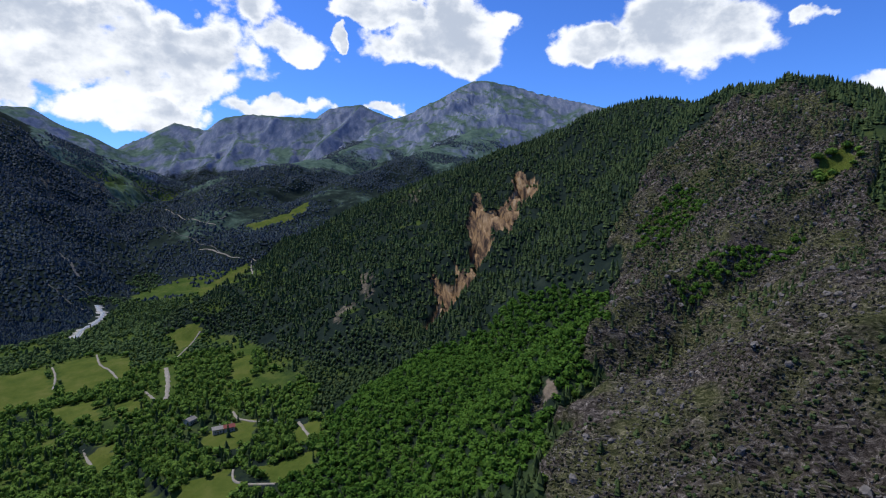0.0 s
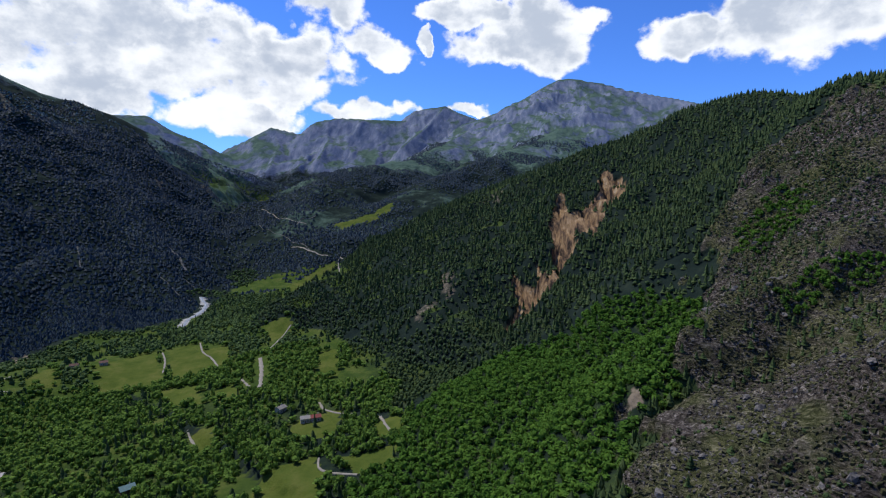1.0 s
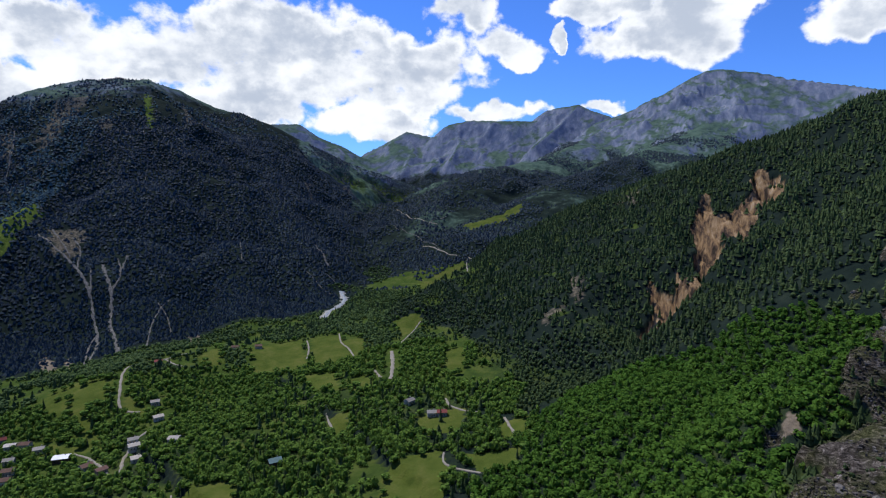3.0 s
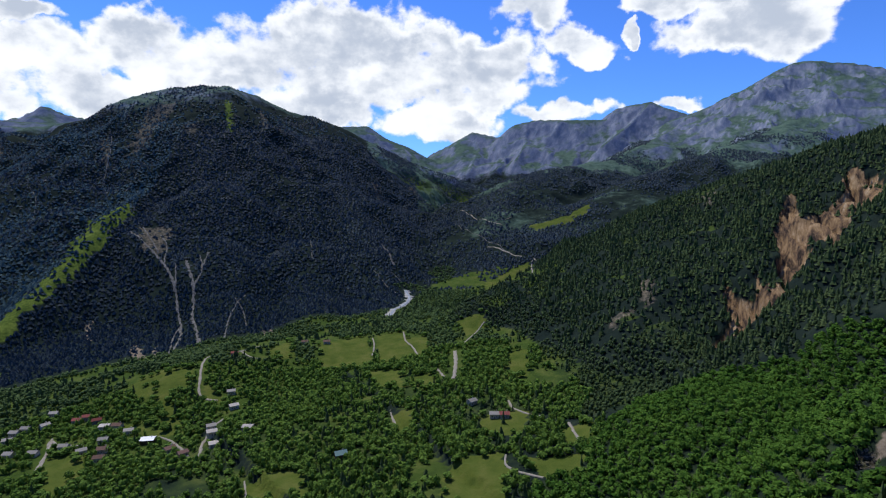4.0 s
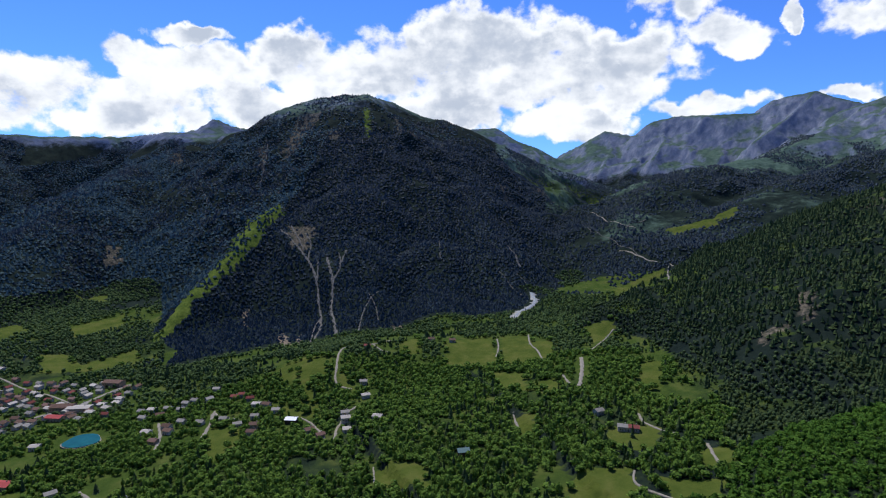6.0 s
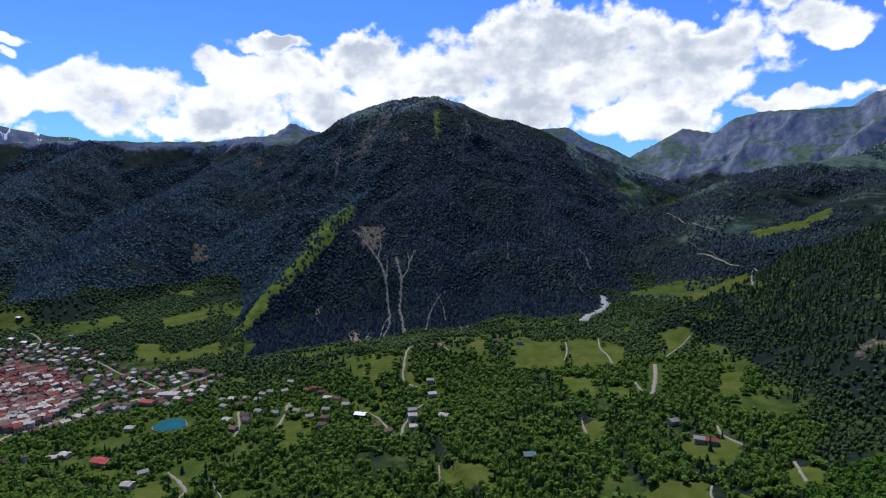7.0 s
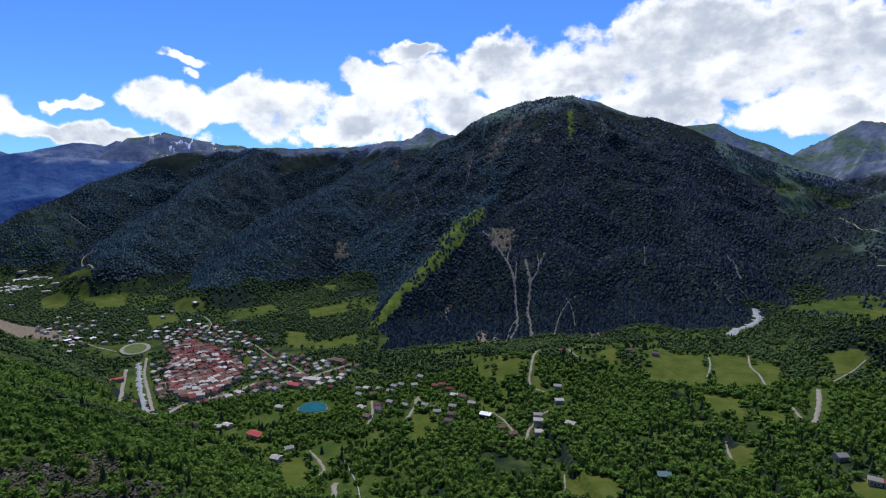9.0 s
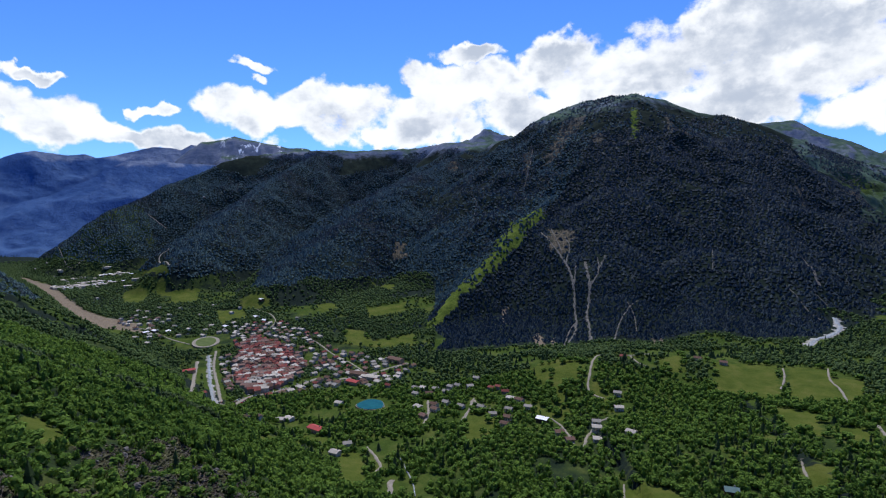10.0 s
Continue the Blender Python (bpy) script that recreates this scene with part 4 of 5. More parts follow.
SPRUCE = [conifer_shape(rng0, 5, 3) for _ in range(6)]
SPRUCE_MID = [conifer_shape(rng0, 4, 2) for _ in range(8)]
CROWN = [crown_shape(rng0, 1, 32) for _ in range(8)]
CROWN_MID = [crown_shape(rng0, 1, 26) for _ in range(10)]
CROWN_FAR = [crown_shape(rng0, 1, 13) for _ in range(8)]
CROWN_TINY = [crown_shape(rng0, 1, 4) for _ in range(8)]


def covers(x, y):
    open_ = in_zone("meadow", x, y, 3) | in_zone("cliff", x, y, 8) | in_zone("quarry", x, y, 5)
    bare_ = in_zone("scree", x, y, 5) | in_zone("scar", x, y, 8) | in_zone("clearing", x, y, 4)
    return open_, bare_, in_zone("strip", x, y, 12), in_zone("scrub", x, y, 28), in_zone("grove", x, y, 15)


road_mat, n, l, bsdf = material("pale_gravel", 0.95)
l.new(ramp(n, l, noise_node(n, l, 3, 6, 0.7), (0.3, (0.19, 0.17, 0.135)), (0.7, (0.32, 0.29, 0.24))), bsdf.inputs["Base Color"])
bump(n, l, bsdf, noise_node(n, l, 0.6, 4), 0.4, 0.1)
chute_mat, n, l, bsdf = material("scree", 0.95)
l.new(ramp(n, l, noise_node(n, l, 3, 6, 0.75), (0.34, (0.045, 0.046, 0.040)), (0.5, (0.125, 0.120, 0.108)), (0.68, (0.26, 0.25, 0.23))), bsdf.inputs["Base Color"])
bump(n, l, bsdf, noise_node(n, l, 1.5, 5), 0.8, 0.8)
bank_mat, n, l, bsdf = material("river_gravel", 0.9)
l.new(ramp(n, l, noise_node(n, l, 4, 6, 0.7), (0.3, (0.22, 0.215, 0.20)), (0.7, (0.42, 0.41, 0.38))), bsdf.inputs["Base Color"])
water_mat, n, l, bsdf = material("running_water", 0.35, 0.12)
l.new(ramp(n, l, noise_node(n, l, 2.5, 6, 0.75), (0.35, (0.13, 0.15, 0.15)), (0.55, (0.33, 0.35, 0.35)), (0.7, (0.68, 0.69, 0.69))), bsdf.inputs["Base Color"])
bump(n, l, bsdf, noise_node(n, l, 1.2, 4), 0.5, 0.2)


def ribbon(name, pts, width, mat, lift, seed, ragged=0.25):
    """A strip of road or water laid over the ground, with a turned-down edge."""
    c = curve_points(pts)
    way_ = np.gradient(c, axis=0)
    way_ /= np.linalg.norm(way_, axis=1)[:, None] + 1e-9
    side = np.stack([-way_[:, 1], way_[:, 0]], 1)
    rng = np.random.default_rng(seed)
    half = 0.36 * width * (1 + ragged * rng.uniform(-1, 1, (len(c), 2)))
    rows_ = []
    for k, (s, drop) in enumerate(((-1.15, 0.8), (-1, 0), (0, -0.06), (1, 0), (1.15, 0.8))):
        h = half[:, 0] if s < 0 else half[:, 1]
        q = c + side * (s * h)[:, None]
        rows_.append(np.column_stack([q, ground(c[:, 0], c[:, 1]) * 0.6 + ground(q[:, 0], q[:, 1]) * 0.4 + lift - drop]))
    v = np.stack(rows_, 1)
    i = np.arange(len(c) * 5).reshape(-1, 5)
    return mesh_object(name, v.reshape(-1, 3), np.stack([i[:-1, :-1], i[:-1, 1:], i[1:, 1:], i[1:, :-1]], -1).reshape(-1, 4), mat, True)


for k, (kind, width, pts) in enumerate(LINES):
    if kind == "road":
        tagged(ribbon("road", pts, (0.8 if width < 6 else 1.0) * width, road_mat, 0.6, k, 0.4), "pale gravel country road winding between meadows", "road", kind="structure")
    elif kind == "chute":
        tagged(ribbon("scree_chute", pts, width * 0.66, chute_mat, 0.7, k, 0.9), "pale scree running down a gully in the forest", "scree", kind="structure")
    else:
        if kind == "river":
            tagged(ribbon("river_bank", pts, width * 1.25, bank_mat, 0.4, k, 0.85), "pale gravel bank of the mountain river", "river bank", kind="structure")
        tagged(ribbon("water", pts, width * 0.6, water_mat, 0.9, k + 50, 0.5), "shallow white mountain river water", "river", kind="structure")


def off_road(x, y, room=3.6):
    """Which places keep clear of roads and water."""
    ok = np.ones(x.shape, bool)
    for kind, width, pts in LINES:
        xs, ys = [p[0] for p in pts], [p[1] for p in pts]
        m = (x > min(xs) - 20) & (x < max(xs) + 20) & (y > min(ys) - 20) & (y < max(ys) + 20)
        if m.any():
            d = along([(*p, 0) for p in pts], x[m], y[m])[0]
            ok[m] &= d > (0.3 if kind == "chute" else 0.5) * width + (0.0 if kind == "chute" else 0.6 if kind == "stream" else room if width < 6 else room + 3.5)
    return ok


# ---- building things ----
def part(name, bm, mat, parent, label=""):
    """Links a bmesh as one mesh object under a thing or a part."""
    me = bpy.data.meshes.new(name)
    bm.to_mesh(me)
    bm.free()
    me.materials.append(mat)
    ob = new(name, me)
    ob.parent = parent
    return tagged(ob, label)


def solid(points, faces):
    bm = bmesh.new()
    vs = [bm.verts.new(p) for p in points]
    for f in faces:
        bm.faces.new([vs[i] for i in f])
    bmesh.ops.recalc_face_normals(bm, faces=bm.faces)
    return bm


def box(x0, x1, y0, y1, z0, z1):
    p = [(x, y, z) for z in (z0, z1) for y in (y0, y1) for x in (x0, x1)]
    return solid(p, [(0, 1, 3, 2), (4, 5, 7, 6), (0, 1, 5, 4), (2, 3, 7, 6), (0, 2, 6, 4), (1, 3, 7, 5)])


def paint(name, dark, light, size=2.0, rough=0.85):
    m, n, l, b = material(name, rough, 0.05)
    info = n.new("ShaderNodeObjectInfo")
    f = maths(n, l, "ADD", maths(n, l, "MULTIPLY", noise_node(n, l, size, 6, 0.7), 0.7), maths(n, l, "MULTIPLY", info.outputs["Random"], 0.3))
    l.new(ramp(n, l, f, (0.3, dark), (0.8, light)), b.inputs["Base Color"])
    bump(n, l, b, noise_node(n, l, size * 0.2, 3), 0.3, 0.1)
    return m


plaster = [paint("cream_plaster", (0.38, 0.33, 0.26), (0.58, 0.52, 0.43)), paint("ochre_plaster", (0.36, 0.25, 0.16), (0.50, 0.36, 0.24)),
           paint("grey_stone_wall", (0.22, 0.20, 0.18), (0.38, 0.36, 0.32)), paint("pink_plaster", (0.40, 0.24, 0.19), (0.55, 0.37, 0.30)),
           paint("dark_timber", (0.07, 0.045, 0.03), (0.15, 0.095, 0.06))]
tiles_red = paint("red_roof_tiles", (0.125, 0.038, 0.032), (0.265, 0.088, 0.072), 3.0)
tiles_bright = paint("bright_red_sheet_roof", (0.30, 0.05, 0.045), (0.42, 0.09, 0.08), 5.0, 0.5)
tiles_brown = paint("brown_roof_tiles", (0.095, 0.058, 0.044), (0.185, 0.118, 0.088), 3.0)
tiles_pink = paint("weathered_pink_tiles", (0.150, 0.088, 0.070), (0.255, 0.165, 0.135), 3.0)
slate = paint("grey_sheet_roof", (0.19, 0.175, 0.15), (0.33, 0.305, 0.265), 3.0, 0.5)
pale_roof = paint("pale_concrete_roof", (0.35, 0.315, 0.265), (0.56, 0.51, 0.44), 3.0)
white_roof = paint("white_metal_roof", (0.70, 0.70, 0.70), (0.82, 0.82, 0.82), 5.0, 0.4)
teal_roof = paint("grey_green_sheet_roof", (0.13, 0.20, 0.19), (0.22, 0.31, 0.29), 3.0, 0.5)
glass_mat, n, l, bsdf = material("window_glass", 0.1)
bsdf.inputs["Base Color"].default_value = (0.03, 0.035, 0.04, 1)
bsdf.inputs["Specular IOR Level"].default_value = 0.6
door_mat = paint("brown_door", (0.10, 0.06, 0.035), (0.16, 0.10, 0.06))


def house(name, w, d, h, pitch, wall_mat, roof_mat, label, category, over=0.7):
    """A gabled house: walls with gables, two roof slopes with eaves, chimney, windows and a door."""
    small = 0.98 if name == "village_house" else 0.85
    w, d, h = small * w, small * d, small * h
    root = new(name)
    rz = h + 0.5 * d * pitch
    x, y = w / 2, d / 2
    part("wall", solid([(-x, -y, -3), (x, -y, -3), (x, y, -3), (-x, y, -3), (-x, -y, h), (x, -y, h), (x, y, h), (-x, y, h), (-x, 0, rz), (x, 0, rz)],
                       [(0, 1, 2, 3), (0, 1, 5, 4), (2, 3, 7, 6), (0, 4, 8, 7, 3), (1, 2, 6, 9, 5), (4, 5, 9, 8), (6, 7, 8, 9)]), wall_mat, root)
    ex, t = x + over, 0.25
    for s in (-1, 1):
        ey, ez = s * (y + over), h - over * pitch
        p = [(-ex, 0, rz + 0.06), (ex, 0, rz + 0.06), (ex, ey, ez + 0.06), (-ex, ey, ez + 0.06)]
        p += [(a_, b_, c_ + t) for a_, b_, c_ in p]
        slope_ = part("roof_slope", solid(p, [(0, 1, 2, 3), (4, 5, 6, 7), (0, 1, 5, 4), (1, 2, 6, 5), (2, 3, 7, 6), (3, 0, 4, 7)]), roof_mat, root)
    part("chimney", box(0.2 * w, 0.2 * w + 0.9, 0.1 * d, 0.1 * d + 0.9, h, rz + 1.1), plaster[2], slope_, "grey masonry chimney")
    floors = max(1, int(h // 3))
    for s in (-1, 1):
        for f in range(floors):
            for k in range(max(2, int(w // 4))):
                cx = -x + (k + 0.5) * w / max(2, int(w // 4))
                z0 = 1.0 + 2.9 * f
                part("window", box(cx - 0.55, cx + 0.55, s * y - 0.05, s * y + 0.05, z0, z0 + 1.4), glass_mat, root, "dark glazed window")
    part("door", box(-0.5, 0.5, -y - 0.06, -y + 0.04, 0, 2.05), door_mat, root, "brown plank door")
    return tagged(root, label, category)


OLD_KINDS = [house("village_house", 9, 9, 7.5, 0.40, plaster[1], tiles_red, "tall narrow ochre village house with red roof", "house"),
             house("village_house", 11, 10, 8.5, 0.38, plaster[0], tiles_pink, "cream plastered village house with faded red tiled roof", "house"),
             house("village_house", 8, 12, 7.0, 0.42, plaster[3], tiles_brown, "pink plastered village house with brown tiled roof", "house"),
             house("village_house", 12, 9, 8.0, 0.36, plaster[2], tiles_pink, "stone village house with faded pink tiled roof", "house"),
             house("village_house", 11, 9, 7.5, 0.30, plaster[0], pale_roof, "cream village house with pale weathered roof", "house"),
             house("village_house", 9, 8, 7.0, 0.38, plaster[0], slate, "cream village house with grey roof", "house"),
             house("village_house", 10, 8, 6.5, 0.40, plaster[3], tiles_red, "small pink village house with red roof", "house")]
KINDS = {"grey": house("chalet", 11, 9, 5.0, 0.45, plaster[0], slate, "cream chalet with grey sheet roof among trees", "house"),
         "pale": house("chalet", 12, 10, 5.0, 0.32, plaster[0], pale_roof, "cream chalet with pale concrete-tile roof beside a lane", "house"),
         "white": house("farmhouse", 16, 12, 5.0, 0.28, plaster[4], white_roof, "farmhouse with white metal roof and dark timber walls", "house"),
         "brown": house("chalet", 12, 10, 5.0, 0.42, plaster[0], tiles_brown, "cream chalet with brown tiled roof", "house"),
         "tan": house("chalet", 11, 9, 4.5, 0.42, plaster[1], tiles_pink, "ochre chalet with faded tile roof", "house"),
         "red": house("chalet", 11, 9, 5.0, 0.45, plaster[2], tiles_red, "stone chalet with red roof among trees", "house"),
         "teal": house("barn", 13, 10, 4.5, 0.55, plaster[4], teal_roof, "dark timber barn with grey-green sheet roof", "barn"),
         "long_red": house("lodge", 24, 13, 6.0, 0.30, plaster[1], tiles_bright, "long ochre lodge with bright red roof", "house"),
         "mill": house("hall", 34, 17, 9.0, 0.30, plaster[1], tiles_brown, "long ochre hall with brown tiled roof", "hall"),
         "hall": house("hall", 34, 16, 7.0, 0.16, plaster[0], pale_roof, "long cream hall with low pale roof", "hall")}
FIRST = {}


def settle(kind_root, x, y, turn):
    """Stands a house of a kind on the ground: the first itself, then copies."""
    z = float(ground(x, y))
    m = pose(x, y, z + 0.2, 0, 0, turn)
    if kind_root.name not in FIRST:
        FIRST[kind_root.name] = True
        kind_root.matrix_world = m
        return kind_root
    return copy_thing(kind_root, m)


rng = random.Random(11)
placed = []
for x, y, kind, turn in HOUSES:
    if all(math.hypot(x - a_, y - b_) > 9 for a_, b_ in placed):
        settle(KINDS[kind], x, y, turn + 28)
        placed.append((x, y))
# the old town, packed round its middle in curved rows
ox, oy = np.mean([p[0] for p in OLD_TOWN]), np.mean([p[1] for p in OLD_TOWN])
for ring in range(0, 20):
    r = 5 + 10.0 * ring
    for k in range(max(1, int(2 * math.pi * r / 10.5))):
        w = 2 * math.pi * k / max(1, int(2 * math.pi * r / 10.5)) + 0.4 * ring
        x, y = ox + 1.0 * r * math.cos(w) + rng.uniform(-1.5, 1.5), oy + r * math.sin(w) + rng.uniform(-1.5, 1.5)
        if inside(list(OLD_TOWN), np.array([x]), np.array([y]))[0] and rng.random() < 0.88 and all(math.hypot(x - a_, y - b_) > 8.4 for a_, b_ in placed):
            h_ = settle(rng.choice(OLD_KINDS + [OLD_KINDS[0], OLD_KINDS[6], OLD_KINDS[6], OLD_KINDS[4]]), x, y, math.degrees(w) + 90 + rng.choice((0, 0, 90)) + rng.uniform(-8, 8))
            tagged(h_, group="houses of the old town")
            placed.append((x, y))
# newer houses round the old town
for poly in NEW_TOWN:
    xs, ys = [p[0] for p in poly], [p[1] for p in poly]
    for _ in range(420):
        x, y = rng.uniform(min(xs), max(xs)), rng.uniform(min(ys), max(ys))
        if inside(list(poly), np.array([x]), np.array([y]))[0] and off_road(np.array([x]), np.array([y]), 5.0)[0] and all(math.hypot(x - a_, y - b_) > 14 for a_, b_ in placed):
            settle(KINDS[rng.choice(("grey", "pale", "brown", "red", "tan", "pale"))], x, y, 28 + rng.choice((0, 90)) + rng.uniform(-10, 10))
            placed.append((x, y))
# farms and houses scattered down the valley
HAMLETS = [(rng.choice((7, 8, 8, 9, 9)), rng.uniform(0, 1), rng.gauss(0, 130), rng.gauss(0, 130)) for _ in range(15)]
before = len(placed)
for _ in range(900):
    k, u, hx, hy = rng.choice(HAMLETS)
    (ax, ay, _z), (bx, by, _w) = AXIS[k], AXIS[k + 1]
    x, y = ax + u * (bx - ax) + hx + rng.gauss(0, 38), ay + u * (by - ay) + hy + rng.gauss(0, 38)
    if -2900 < x < -1280 and y > 0.5 * x + 470 and ground(x, y) < along(AXIS, np.array([x]), np.array([y]))[1][0] + 45 and all(math.hypot(x - a_, y - b_) > 15 for a_, b_ in placed) and len(placed) < before + 90:
        settle(KINDS[rng.choice(("grey", "pale", "brown", "pale", "white") if x > -1900 else ("pale", "hall", "hall", "white"))], x, y, 28 + rng.choice((0, 90)) + rng.uniform(-20, 20))
        placed.append((x, y))
for root in list(KINDS.values()) + OLD_KINDS:
    if root.name not in FIRST:
        for o in (*root.children_recursive, root):
            bpy.data.objects.remove(o)
HOUSE_SPOTS = np.array(placed)

# the pond with its stone rim, and the sports ground
def disc(cx, cy, rx, ry, turn, z, drop, wave, k=64):
    c, s = math.cos(radians(turn)), math.sin(radians(turn))
    top = []
    for i in range(k):
        w = 6.2832 * i / k
        q = 1 + wave * math.sin(3 * w + 1) + 0.5 * wave * math.sin(5 * w)
        u, v = rx * q * math.cos(w), ry * q * math.sin(w)
        top.append((cx + c * u - s * v, cy + s * u + c * v, z))
    low = [(x, y, z - drop) for x, y, z in top]
    return solid(top + low, [tuple(range(k))] + [(i, (i + 1) % k, k + (i + 1) % k, k + i) for i in range(k)])


pond_mat, n, l, bsdf = material("pond_water", 0.06)
l.new(ramp(n, l, noise_node(n, l, 14, 3), (0.3, (0.010, 0.075, 0.062)), (0.7, (0.016, 0.112, 0.092))), bsdf.inputs["Base Color"])
bsdf.inputs["Specular IOR Level"].default_value = 0.12
bump(n, l, bsdf, noise_node(n, l, 1.5, 3), 0.08, 0.1)
pz = max(float(ground(POND[0] + a_, POND[1] + b_)) for a_ in (-24, 0, 24) for b_ in (-24, 0, 24)) + 0.6
pond = tagged(new("pond"), "turquoise swimming pond with a pale stone rim", "pond")
part("rim", disc(*POND, 20.2, 19.6, 20, pz - 0.5, 8, 0.06), road_mat, pond, "pale gravel rim")
part("water", disc(*POND, 19.0, 18.6, 20, pz + 0.1, 0.5, 0.05), pond_mat, pond, "still turquoise water")
turf_mat, n, l, bsdf = material("sports_turf", 0.95)
l.new(ramp(n, l, noise_node(n, l, 12, 5), (0.3, (0.07, 0.10, 0.035)), (0.7, (0.12, 0.15, 0.055))), bsdf.inputs["Base Color"])
sz = max(float(ground(STADIUM[0] + a_, STADIUM[1] + b_)) for a_ in (-45, 0, 45) for b_ in (-30, 0, 30)) + 0.4
sports = tagged(new("sports_ground"), "oval sports ground with pale running track round turf", "sports ground")
part("track", disc(*STADIUM, 46, 27, 0, sz, 6, 0.0), road_mat, sports, "pale running track")
part("turf", disc(*STADIUM, 39, 20, 0, sz + 0.15, 0.5, 0.0), turf_mat, sports, "worn green turf")


# where conifers stand: the dark mountains and the upper part of the near slopes
CONIFER_RIDGES = ("forest_spur", "near_top")


def conifer_share(x, y):
    d_spur = near_ridge(CONIFER_RIDGES, x, y)
    share = np.clip((ground(x, y) - 96 + 62 * fbm(x, y, 95, 3, 61)) / 40, 0, 0.84) * (d_spur < 620) * (x > -560)
    ax_d, ax_z, _ = along(AXIS, x, y)
    over = across(x, y)
    beyond = over & (ax_d > 18) & ((x > -2.75 * y + 170 * fbm(x, y, 170, 4, 37)) | (ground(x, y) - ax_z > np.where(x < -850, 60, 8) + 25 * fbm(x, y, 150, 3, 62)) | (x > -0.95 * y - 520))
    share = np.maximum(share, np.clip(0.02 + 0.45 * fbm(x, y, 90, 3, 73), 0, 0.22))
    return np.where(beyond, 0.95, share)


def clear_of_houses(x, y):
    ok = np.ones(x.shape, bool)
    for a_, b_ in HOUSE_SPOTS:
        ok &= (np.abs(x - a_) > 8.5) | (np.abs(y - b_) > 8.5)
    ok &= ~((np.hypot(x - POND[0], y - POND[1]) < 31) | (np.hypot(x - STADIUM[0], y - STADIUM[1]) < 64))
    return ok


# middle distance, both kinds
x, y, rng = scatter((-1330, 480, -560, 1320), 5.6, 1)
dd = np.hypot(x, y)
open_, bare_, strip_, scrub_, grove_ = covers(x, y)
creep = in_zone("cliff", x, y, 8) & (fbm(x, y, 38, 2, 96) > 0.34) & (rng.uniform(size=len(x)) < 0.45)
keep = (~open_ | creep) & (~bare_ | (rng.uniform(size=len(x)) < 0.5)) & (~scrub_ | ((x < -100) & (rng.uniform(size=len(x)) < 0.42))) & off_road(x, y) & clear_of_houses(x, y) & (dd > 150) & (dd < 1330) & (y > 0.5 * x - 60)
x, y, dd, strip_, grove_ = x[keep], y[keep], dd[keep], strip_[keep], grove_[keep]
con = rng.uniform(size=len(x)) < conifer_share(x, y)
con &= ~grove_ & ~strip_
stand = con & (rng.uniform(size=len(x)) < np.where(across(x, y), 0.85, np.clip(0.72 + 0.7 * fbm(x, y, 45, 3, 77), 0.2, 0.95)))
m = stand & (dd < 700) & ~across(x, y)
plant("spruce_forest", x[m], y[m], rng, SPRUCE, (4, 14), (9, 25), pine_mat, "dark green spruce and pine trees on the near slopes")
far_bank = across(x, y)
m = stand & far_bank
plant("spruce_forest", x[m], y[m], rng, SPRUCE_FAR, (3.5, 6.8), (16, 24), spruce_mat, "dark spruce forest at the foot of the mountain, shade and haze in its colour")
m = stand & (dd >= 700) & ~far_bank
plant("spruce_forest", x[m], y[m], rng, SPRUCE_MID, (4.5, 13.5), (10, 26), pine_mat, "dense dark green spruce and pine forest on the slopes")
glade = 0.75 * fbm(x, y, 48, 3, 69) + 0.2 * fbm(x, y, 170, 2, 79) + rng.uniform(-0.2, 0.2, len(x))
leaf = ~con & ~grove_ & (rng.uniform(size=len(x)) < 0.86) & ~(far_bank & (x > -2.75 * y)) & (glade > -0.22 - 0.53 * (y < 0.5 * x + 330))
on_slope = (ground(x, y) > 84) & (x > -560) & (dd > 520)
m = leaf & on_slope
plant("slope_wood", x[m], y[m], rng, CROWN_TINY, (3.0, 5.4), (2.0, 3.8), slope_mat, "dull green beeches and hazels between the conifers", lift=0.7, soft=True)
for lo, hi, shapes, words in ((0, 390, CROWN, "mid-green broadleaf trees on the near slopes"),
                              (390, 540, CROWN_MID, "mid-green broadleaf trees filling the valley floor"),
                              (540, 820, CROWN_FAR, "mid-green broadleaf trees among the meadows"),
                              (820, 1400, CROWN_TINY, "broadleaf trees on the far valley floor, tinted blue-green for haze")):
    m = leaf & (dd >= lo) & (dd < hi) & ((dd < 800) | (glade > -0.14)) & ~on_slope
    small = 0.72 if lo == 0 else 1.0
    plant("broadleaf_wood", x[m], y[m], rng, shapes, (2.4 * small, 6.0 * small), (2.0 * small, 4.9 * small), hazed_leaf_mat if lo == 820 else broad_mat, words, lift=0.7, soft=True)
m = grove_
plant("young_broadleaf_wood", x[m], y[m], rng, CROWN_MID, (2.2, 4.4), (2.2, 4.6), grove_mat, "fresh green young broadleaf wood on the slope", lift=0.7, soft=True)

# far mountains
x, y, rng = scatter((-3900, 900, -1500, 3600), 7.8, 2)
dd = np.hypot(x, y)
keep = (dd >= 1330) & (dd < 3700) & (y > 0.5 * x + 60)
x, y, dd = x[keep], y[keep], dd[keep]
z = ground(x, y)
open_, bare_, strip_, scrub_, grove_ = covers(x, y)
open_ |= ~off_road(x, y, 2)
thin = fbm(x, y, 160, 4, 64) + rng.uniform(-0.4, 0.4, len(x))
ax_d, ax_z, _ = along(AXIS, x, y)
line = np.where(dd > 2600, 540 + 220 * fbm(x, y, 330, 2, 81), 1000)
valley = np.where(x < -2.75 * y, np.where(x < -1100, 60, 15), 3) + 25 * fbm(x, y, 180, 3, 74)
upper = x > -0.62 * y
